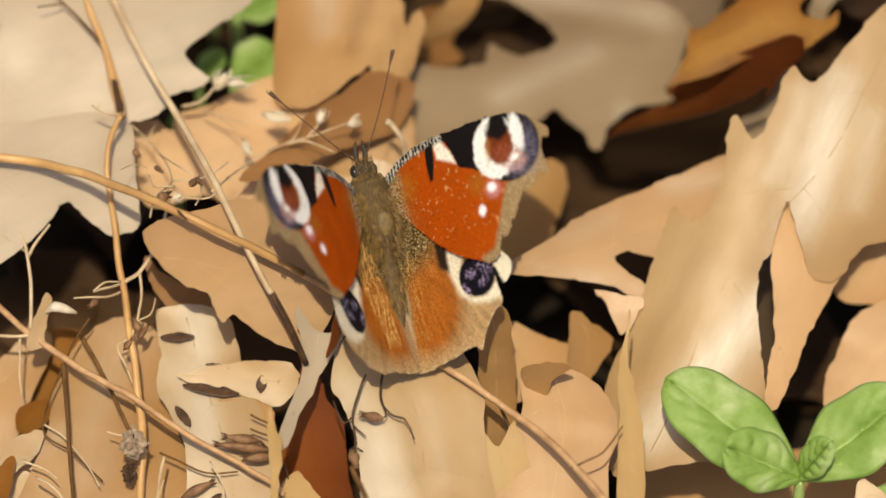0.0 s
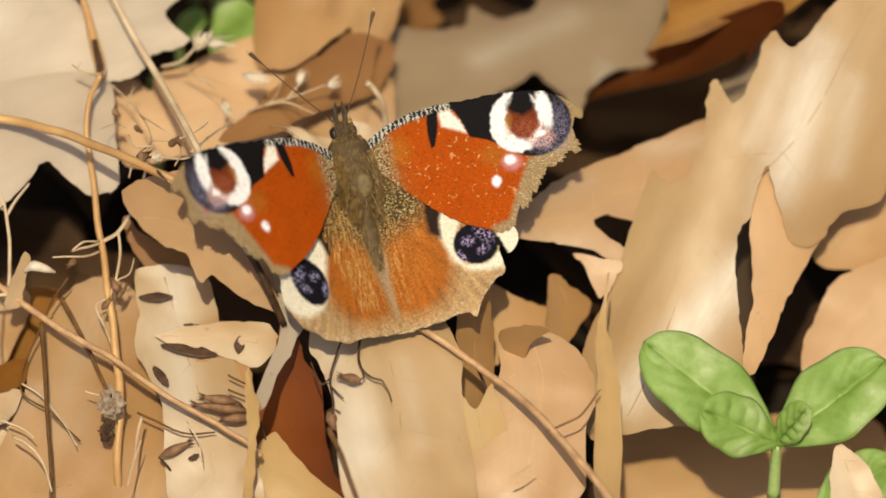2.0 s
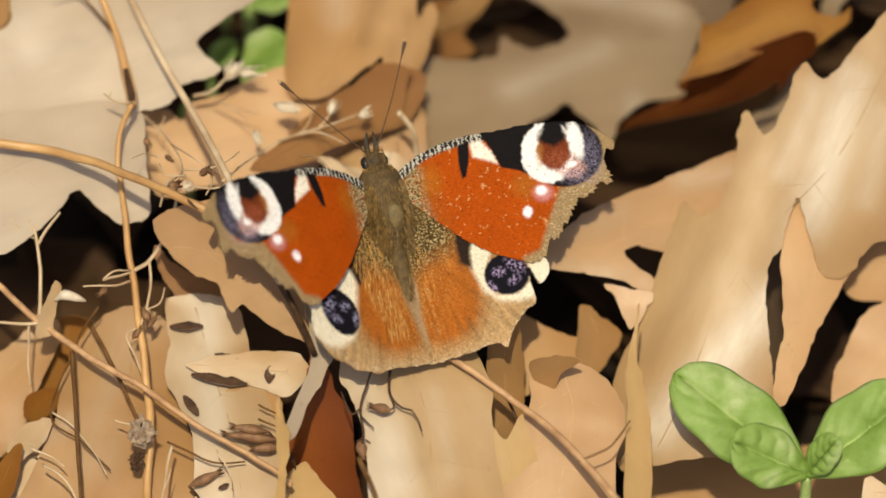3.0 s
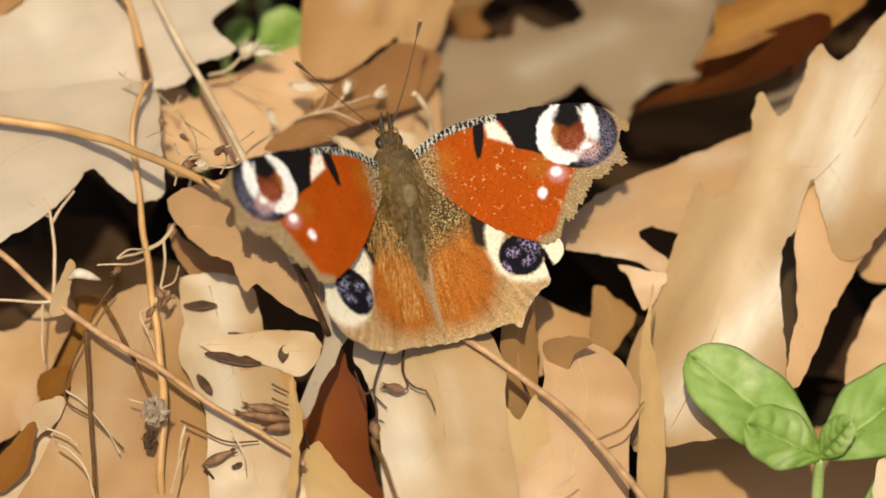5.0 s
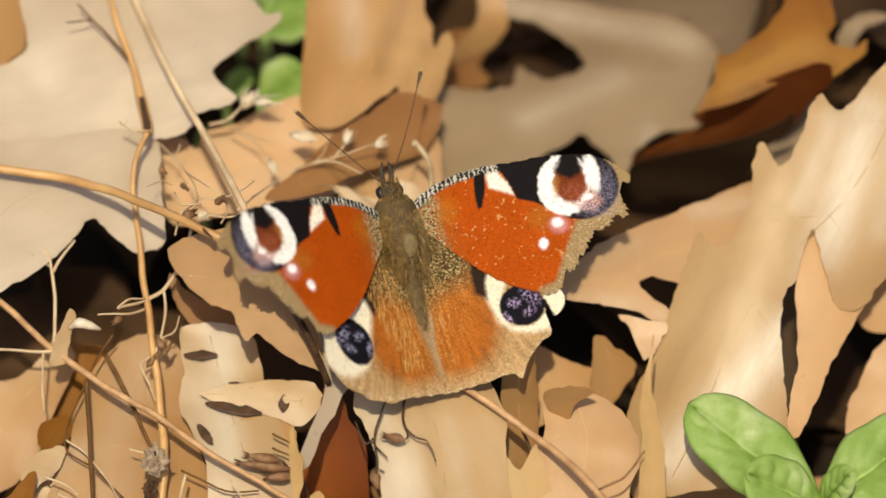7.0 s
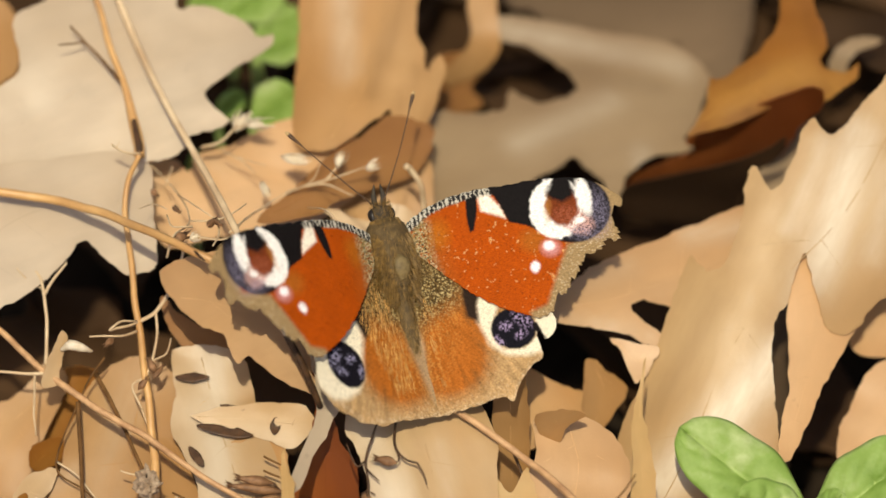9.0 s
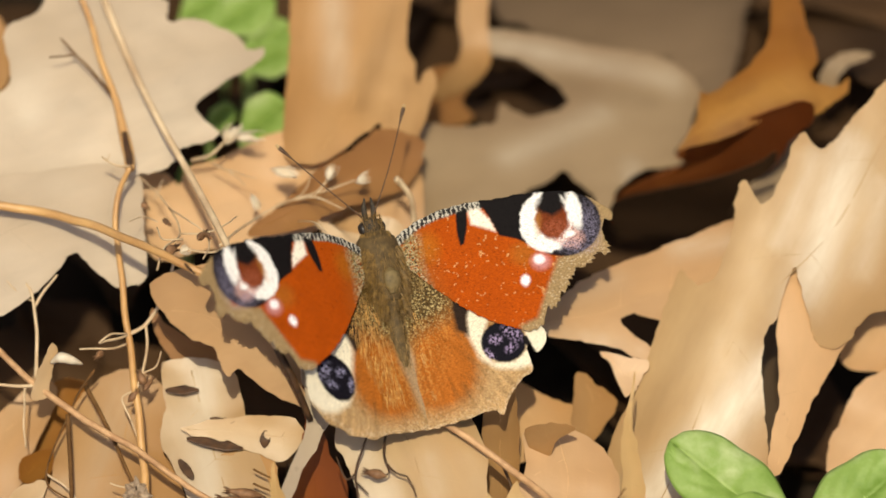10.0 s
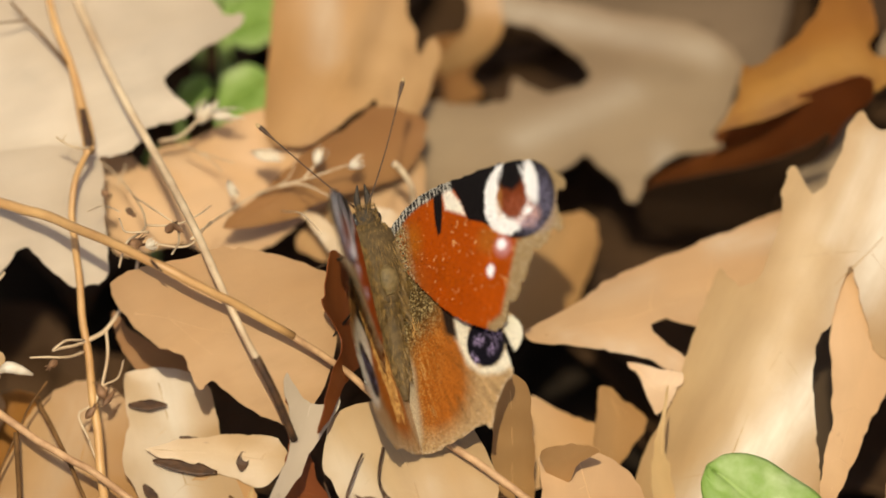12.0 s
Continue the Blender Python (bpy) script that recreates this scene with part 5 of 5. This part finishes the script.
def hindwing_pattern(w, side):
    p = drawing(w)
    p = p + np.stack([cloudy(p, 0.4, 13), cloudy(p, 0.4, 19)], axis=1) * 0.12
    grit = np.random.rand(len(p))
    # everything fans out from the wing's root
    root = drawing(np.array([(0.19, 1.71)]))[0]
    away, fan = np.linalg.norm(p - root, axis=1), np.arctan2(p[:, 1] - root[1], p[:, 0] - root[0])
    streak = cloudy(np.stack([fan * 30, away * 0.22], axis=1), 1.0, 4) + 0.7 * cloudy(np.stack([fan * 75, away * 0.5], axis=1), 1.0, 14)
    c = np.tile(np.array((0.36, 0.155, 0.042)), (len(p), 1)) * ((1 + 0.34 * streak) * (0.86 + 0.28 * grit))[:, None]
    ember = patch(p, [(0.84, -4.8), (5.11, -6.59), (7.03, -10.5), (7.49, -14.27), (6.01, -17.67), (2.72, -19.22), (-0.44, -19.34), (-2.19, -16.94), (-1, -9.98)], 4.2)
    ember = np.clip(ember * (0.95 + 0.5 * streak), 0, 0.78)
    c = paint(c, ember, np.array((0.46, 0.122, 0.011))[None] * ((0.86 + 0.28 * grit) * (1 + 0.22 * streak))[:, None])
    gilt = patch(p, [(0.69, -0.7), (5.27, -4.36), (4.31, -9.78), (1.13, -16.21), (-0.74, -20.55), (-2.95, -19.97), (-1.22, -9.92)], 3.0)
    c = paint(c, gilt * (grit + 0.6 * streak > 0.80) * 0.55, (0.60, 0.33, 0.09))
    lower = patch(p, [(-3.12, -19.11), (1.32, -20.14), (5, -19.5), (7.27, -17.04), (8.03, -14.01), (12.25, -7.85), (19.79, -9.05), (14.81, -28.73), (-4.64, -25.16)], 2.6)
    c = paint(c, lower * 0.9, np.array((0.49, 0.31, 0.145))[None] * ((1 + 0.25 * streak) * (0.8 + 0.4 * grit))[:, None])
    c = paint(c, lower * (cloudy(p, 0.5, 44) + 0.5 * grit > 0.62) * 0.35, (0.58, 0.42, 0.25))
    inner = patch(p, [(-1.12, 4.66), (1.08, 2.44), (-0.46, -6.88), (-0.73, -13.29), (-2.64, -24.08), (-7.19, -22.87)], 1.4)
    c = paint(c, inner * 0.6, np.array((0.30, 0.17, 0.06))[None] * (0.7 + 0.6 * grit)[:, None])
    fold = patch(p, [(-2.85, -5.44), (-1.42, -6.63), (-0.94, -11.62), (-2.1, -19.39), (-4.26, -23.65), (-7.93, -22.67)], 0.9)
    c = paint(c, fold * (0.8 if side > 0 else 0.4), (0.50, 0.41, 0.28))
    base = patch(p, [(-1.31, 3.9), (5.39, -0.74), (6.19, -5.42), (4.61, -7.02), (1.65, -7.85), (-1.03, -9.16), (-2.85, -5.44)], 3.4)
    c = paint(c, base * (grit > 0.25), (0.16, 0.095, 0.03))
    c = paint(c, base * (grit > 0.80), (0.52, 0.40, 0.19))
    c = paint(c, base * (grit < 0.36), (0.05, 0.030, 0.012))
    cream = (0.76, 0.68, 0.52)
    if side > 0:
        c = paint(c, patch(p, [(8.3, -6.0), (10.6, -8.2), (9.2, -10.6), (8.6, -13.2), (9.4, -15.0), (12.2, -15.5), (14.2, -14.3), (16.6, -14.6), (14.4, -16.6), (12.4, -16.7), (9.6, -15.9), (7.8, -14.0), (6.9, -10.2), (7.3, -7.6)], 0.8), cream)
        c = paint(c, patch(p, [(14.8, -10.6), (17.9, -11.4), (16.9, -15.9), (14.2, -13.9)], 0.4), cream)
        c = paint(c, patch(p, [(6.3, -4.2), (8.5, -6.0), (7.3, -8.3), (7.1, -10.6), (5.7, -9.4), (5.7, -6.6)], 0.6), (0.03, 0.018, 0.012))
        c = paint(c, spot(p, (11.4, -12.6), 3.05, 2.8, 0.25, -10), (0.008, 0.007, 0.012))
    else:
        c = paint(c, patch(p, [(6.6, -5.4), (9.2, -6.6), (13.2, -9.4), (15.6, -12.0), (15.8, -15.6), (13.6, -17.6), (11.4, -17.9), (9.0, -17.0), (7.6, -15.2), (6.8, -12.4), (5.8, -9.6), (5.7, -7.4)], 1.0), cream)
        c = paint(c, patch(p, [(5.5, -3.6), (7.6, -5.4), (6.2, -7.2), (5.4, -9.8), (4.1, -8.4), (4.3, -6.0)], 0.6), (0.03, 0.018, 0.012))
        c = paint(c, spot(p, (9.85, -12.9), 2.75, 3.5, 0.25, -6), (0.008, 0.007, 0.012))
    c = paint(c, patch(p, [(13.86, -12.33), (14.6, -12.52), (15.31, -14.98), (14.58, -14.78)], 0.15) * (side > 0), BLACK)
    q = p + drawing(np.array([(0.0, 0.0) if side > 0 else (1.5, 0.3)]))
    glint = np.maximum.reduce([spot(q, (10.4, -12.0), 0.9, 0.7, 0.4), spot(q, (12.2, -13.6), 0.9, 0.6, 0.4, 40), spot(q, (9.2, -13.9), 1.0, 0.5, 0.4, -50), spot(q, (12.8, -11.6), 1.5, 0.8, 0.6, -35)])
    c = paint(c, glint * (cloudy(p, 0.3, 31) + 0.5 * grit > 0.30) * 0.85, (0.40, 0.30, 0.50) if side > 0 else (0.36, 0.34, 0.52))
    # pale specks in the pigment paint the glints along the hem
    rim = patch(p, [(-3.12, -19.11), (3.58, -20.5), (9.29, -19.6), (11.88, -27.95), (-4.64, -25.16)], 1.0)
    near = edge_distance(w, smooth_line(HINDWING, 4, True))
    c = paint(c, rim * (grit > 0.9) * 0.4, (0.62, 0.48, 0.32))
    c = paint(c, np.clip(1.2 - near / 0.5, 0, 1) * (p[:, 1] < -12) * (grit > 0.6) * 0.4, (0.74, 0.62, 0.46))
    return c


def wing(name, outline, pattern, veins, side, parent, raised, cup=0.0, torn=None):
    """A scaled wing: a thin cambered blade, its pigment laid on its fine mesh, with raised veins."""
    edge = smooth_line(outline, 9, True)
    edge = edge + np.array([noise.noise_vector(Vector((x * 1.7, y * 1.7, 4))) + noise.noise_vector(Vector((x * 4.5, y * 4.5, 7))) * 0.8 for x, y in edge])[:, :2] * 0.2
    if torn is not None:
        # the worn outer margin is frayed into small tabs
        along = np.concatenate([[0], np.cumsum(np.linalg.norm(np.diff(edge, axis=0), axis=1))])
        ragged = inside(edge, np.array(torn))
        middle = edge.mean(axis=0)
        inward = (middle - edge) / np.linalg.norm(middle - edge, axis=1)[:, None]
        tab = (along / 1.15 + 0.35 * np.sin(along * 1.3)) % 1.0
        edge = edge + inward * (ragged * (0.75 * (1 - tab) ** 2 - 0.2))[:, None]
    points, faces = sheet_mesh(edge, 0.15)
    colours = pattern(points, side)
    colours = colours * (0.79 + 0.21 * np.clip(colours.min(axis=1) / 0.45, 0, 1))[:, None]
    verts = []
    for x, y in points:
        z = (0.9 * math.sin(min(1, max(0, x / 30)) * math.pi) if not cup else cup * x * x) + 0.12 * noise.noise(Vector((x * 0.3, y * 0.3, raised)))
        verts.append([x, y, z + raised])
    verts = np.array(verts)
    for line in veins:
        path = smooth_line(line, 6)
        near = np.min(np.linalg.norm(points[:, None] - path[None], axis=2), axis=1)
        verts[:, 2] += 0.07 * np.exp(-(near / 0.16) ** 2)
        colours = colours * (1 - 0.55 * np.exp(-(near / 0.11) ** 2))[:, None]
    verts[:, 0] *= side
    if side < 0:
        faces = [tuple(reversed(f)) for f in faces]
    ob = mesh_thing(name, verts * 0.001, faces, wing_scales, parent)
    ob.data.materials.append(wing_below)
    layer = ob.data.color_attributes.new("pigment", "FLOAT_COLOR", "POINT")
    layer.data.foreach_set("color", np.hstack([np.clip(colours, 0, 1), np.ones((len(colours), 1))]).ravel())
    thick = ob.modifiers.new("thickness", "SOLIDIFY")
    thick.thickness, thick.offset, thick.material_offset = 0.00007, -1.0, 1
    return ob


def lathe_body(name, rings, material, parent, label="", ripple=0.12, sides=28):
    """A furry body segment from rings (y, x, z, half width, half height), in millimetres."""
    rings = smooth_line(rings, 5)
    verts, faces = [], []
    for y, x, z, rx, rz in rings:
        for k in range(sides):
            a = 2 * math.pi * k / sides
            v = Vector((x + max(rx, 0.02) * math.cos(a), y, z + max(rz, 0.02) * math.sin(a)))
            v += noise.noise_vector(v * 2.2) * ripple
            verts.append(v * 0.001)
    for i in range(len(rings) - 1):
        for k in range(sides):
            a, b = i * sides + k, i * sides + (k + 1) % sides
            faces.append((a, b, b + sides, a + sides))
    faces.append(tuple(range(sides)))
    faces.append(tuple(range(len(rings) * sides - 1, (len(rings) - 1) * sides - 1, -1)))
    return mesh_thing(name, verts, faces, material, parent, label)


def hairs(name, count, places, length, material, parent, label):
    """Many short tapering hairs; places gives a root and a direction for each."""
    verts, faces = [], []
    for _ in range(count):
        root, way = places()
        way = Vector(way).normalized()
        side = way.cross(Vector((random.uniform(-1, 1), random.uniform(-1, 1), random.uniform(-1, 1)))).normalized() * 0.035
        reach = length * random.uniform(0.5, 1.2)
        root = Vector(root)
        middle = root + way * reach * 0.55
        tip = root + way * reach + Vector((random.uniform(-0.2, 0.2), -0.25, -0.1)) * reach * 0.5
        n = len(verts)
        verts += [(root - side) * 0.001, (root + side) * 0.001, (middle + side * 0.7) * 0.001, (middle - side * 0.7) * 0.001, tip * 0.001]
        faces += [(n, n + 1, n + 2, n + 3), (n + 3, n + 2, n + 4)]
    ob = mesh_thing(name, verts, faces, material, parent, label)
    return tagged(ob, kind="stuff")


def build_butterfly():
    insect.matrix_world = pose(-0.00715, -0.00159, 0.024, 15.15, 15.54, 18.65)
    insect.empty_display_size = 0.005
    tagged(insect, "orange-red butterfly with eye-spotted wings resting on dry leaves", "butterfly")
    lathe_body("thorax", [(6.3, 0, 0.6, 1.8, 1.4), (5.4, 0, 0.7, 2.7, 2.1), (3.5, 0, 0.8, 3.1, 2.5), (1.0, 0, 0.8, 3.2, 2.5), (-1.5, 0, 0.6, 2.8, 2.1), (-3.6, 0, 0.4, 2.2, 1.7)], body_fur, insect)
    lathe_body("scutellum", [(0.6, 0, 3.1, 0.3, 0.2), (-0.1, 0, 3.25, 1.0, 0.5), (-1.5, 0, 3.0, 1.15, 0.6), (-2.8, 0, 2.4, 0.5, 0.4)], shield_fur, insect, "raised shield on the thorax", 0.06, 16)
    lathe_body("abdomen", [(-2.6, 0, 0.5, 2.0, 1.6), (-6, 0, 0.2, 1.4, 1.25), (-10, 0, -0.1, 1.15, 1.0), (-13, 0, -0.4, 0.8, 0.7), (-15, 0, -0.6, 0.3, 0.3)], body_fur, insect)
    head = lathe_body("head", [(8.6, 0, 0.7, 0.5, 0.4), (8.1, 0, 0.7, 1.2, 1.0), (7.2, 0, 0.6, 1.55, 1.3), (6.3, 0, 0.6, 1.5, 1.2), (5.8, 0, 0.6, 1.0, 0.9)], dark_fur, insect)
    for side in (-1, 1):
        lathe_body("eye", [(8.1, side * 1.3, 0.8, 0.15, 0.15), (7.8, side * 1.35, 0.6, 0.5, 0.6), (7.2, side * 1.4, 0.6, 0.55, 0.7), (6.6, side * 1.35, 0.6, 0.45, 0.55), (6.3, side * 1.4, 0.8, 0.15, 0.2)], black_shell, head, "dark round eye", 0.0, 14)
        stalk("palp", [(side * 0.5, 8.2, 0.5), (side * 0.7, 9.6, 1.0), (side * 0.45, 11.2, 1.6)], [0.42, 0.4, 0.1], dark_fur, head, "hairy pointed palp")
    for base, mid, tip in (((-1.29, 8.7, 1.2), (-5.57, 13.08, 2), (-11.27, 19.67, 2.6)), ((0.31, 8.48, 1.2), (4.08, 15.01, 2), (8.05, 22.92, 2.6))):
        base, mid, tip = (np.array(v) for v in (base, mid, tip))
        feeler = stalk("antenna", [base, mid, tip], [0.11, 0.08, 0.09], antenna_skin, insect, sides=6)
        way = (tip - mid) / np.linalg.norm(tip - mid)
        stalk("club", [tip - way * 2.6, tip - way * 1.6, tip - way * 0.6, tip - way * 0.1], [0.1, 0.2, 0.3, 0.26], antenna_skin, feeler, "dark thickened club", sides=8)
        stalk("club_tip", [tip - way * 0.15, tip + way * 0.15, tip + way * 0.4], [0.27, 0.24, 0.08], club_tip, feeler, "ochre tip of the club", sides=8)
    for side, y, out, back in ((-1, 3, 3.6, 2), (1, 3, 3.6, 2), (-1, -1, 3.8, -3), (1, -1, 3.8, -3)):
        stalk("leg", [(side * 1.2, y, -1), (side * out * 0.6, y + back * 0.4, -2.2), (side * out * 0.9, y + back * 0.8, -7), (side * out, y + back, -10)], [0.28, 0.2, 0.15, 0.12], black_shell, insect, "thin dark leg", sides=6)

    def on_thorax():
        y, a = random.uniform(-5.5, 6.3), random.choice((random.uniform(0.0, 1.0), random.uniform(2.14, math.pi), random.uniform(0.0, math.pi)))
        r = 3.1 * math.sqrt(max(0.05, 1 - ((y - 1.5) / 6.4) ** 2)) if y > -2 else 2.5 + 0.2 * (y + 2)
        return (r * math.cos(a), y, 0.8 + r * 0.85 * math.sin(a)), (math.cos(a) * 0.55, -1.1, 0.08 * math.sin(a))

    def on_abdomen():
        y, a = random.uniform(-13, -2), random.uniform(0, math.pi)
        r = 1.4 + 0.06 * (y + 6)
        return (r * math.cos(a), y, 0.2 + 0.08 * (y + 6) + 0.85 * r * math.sin(a)), (math.cos(a) * 0.5, -1.2, -0.05)

    def on_head():
        y, a = random.uniform(6, 8.6), random.uniform(0, math.pi)
        return (1.3 * math.cos(a), y, 0.7 + 1.1 * math.sin(a)), (math.cos(a) * 0.5, 0.8, 0.7 * math.sin(a))
    hairs("thorax_hair", 3400, on_thorax, 1.25, long_hair, insect, "short golden-brown hair")
    hairs("abdomen_hair", 900, on_abdomen, 0.9, long_hair, insect, "short golden-brown hair")
    hairs("head_hair", 420, on_head, 0.8, long_hair, insect, "tufts of brown hair on the head")
    fore_veins = [[(1, 3.69), (6.8, 1.73), (13.78, -1.76), (20.85, -4.87)], [(1.18, 2.82), (6.13, -0.94), (11.16, -5.93), (16.28, -10.54)], [(13.65, 3.96), (18.97, 0.1), (23.98, -4.9)],
                  [(1.24, 4.03), (11.63, 5.32), (23.45, 5.41)], [(11.6, 2.07), (16.15, -4.83), (18.5, -9.52)]]
    hind_veins = [[(1.06, -0.8), (2.82, -11), (3.29, -21.63)], [(1.43, -0.9), (5.77, -11.79), (7.71, -21.19)], [(1.79, -1), (8.35, -10.86), (13.72, -17.55)], [(0.31, -2.22), (-0.13, -11.83), (-0.93, -21.31)], [(1.43, -0.9), (4.25, -12.19), (5.59, -21.84)], [(1.79, -1), (7.24, -12.18), (10.61, -19.95)]]
    wings = {}
    whole = HINDWING[:4] + [(14.2, -9.9), (14.9, -12.8), (15.3, -15.6), (14.3, -17.7), (12.7, -19.6), (11.6, -19.9), (10.2, -21.1), (8.4, -21.6), (6.3, -22.1), (4.3, -21.6)] + HINDWING[19:]
    for side, word in ((1, "right"), (-1, "left")):
        wings["hind", word] = wing("hindwing", HINDWING if side > 0 else whole, hindwing_pattern, hind_veins, side, insect, 0.06 + 0.06 * side, 0.0 if side > 0 else 0.008)
        wings["fore", word] = wing("forewing", FOREWING, forewing_pattern, fore_veins, side, insect, 0.6, 0.0, [(26.57, -2.75), (32.05, -0.96), (29.73, -10.09), (17.52, -14.92), (17.04, -11.23), (21.3, -6.21)])
    for (place, word), blade in wings.items():
        side = 1 if word == "right" else -1
        if place == "hind":
            def on_base():
                t = random.random()
                x, y = random.uniform(0.1, 6.5 - 3.5 * t), -1.5 - 16 * t
                return (side * x, y, 0.15 + 0.008 * x * x), (side * (0.1 + 0.05 * x), -1, 0.03)
            hairs("wing_hair", 900, on_base, 1.3, wing_hair, blade, "long golden-brown hair")
        else:
            def on_root():
                return (side * random.uniform(-0.3, 2.6), random.uniform(-2.5, 2.0), 0.5), (side * 0.8, -0.8, 0.15)
            hairs("wing_hair", 260, on_root, 1.0, long_hair, blade, "short hair at the wing root")
    return wings


wings = build_butterfly()


def motions():
    """The wings open and close about the body."""
    # seconds; right forewing, right hindwing, left forewing, left hindwing
    turns = [(0.0, 38, 34, 64, 56), (0.2, 39, 35, 64, 56), (0.3, 39, 35, 66, 58), (0.5, 37, 33, 63, 55), (0.6, 31, 27, 57, 49), (0.7, 19, 16, 51, 41), (0.8, 10, 10, 45, 35), (0.9, 11, 11, 46, 36),
             (1.0, 20, 17, 54, 44), (1.1, 29, 25, 60, 51), (1.2, 27, 23, 56, 47), (1.3, 18, 15, 49, 39), (1.4, 7, 7, 44, 34), (1.5, 4, 4, 43, 32), (1.7, 3, 3, 42, 32), (2.5, 2, 2, 42, 32),
             (5.0, 1, 1, 43, 32), (5.5, 0, 0, 43, 32), (6.5, -1, -1.5, 42, 31), (9.5, -1, -1.5, 42, 31), (11.2, 0, 0, 42, 32), (11.4, 7, 7, 45, 35), (11.5, 17, 15, 53, 44), (11.6, 37, 34, 80, 66),
             (11.7, 41, 38, 84, 71), (11.8, 42, 39, 85, 72), (12.0, 43, 40, 85.5, 72)]
    for place, word, side, column, lean in (("fore", "right", 1, 1, 23.5), ("hind", "right", 1, 2, 23.5), ("fore", "left", -1, 3, -23.5), ("hind", "left", -1, 4, -23.5)):
        swept = 2.5 if (place, word) == ("hind", "left") else 0
        back = -0.0008 if (place, word) == ("fore", "left") else 0
        rows = [(row[0], pose(side * 0.0022, back, 0.0006, 0, -side * (row[column] + lean), swept - (3 if column == 1 and row[0] > 11.55 else 0))) for row in turns]
        walk(wings[place, word], rows)


motions()
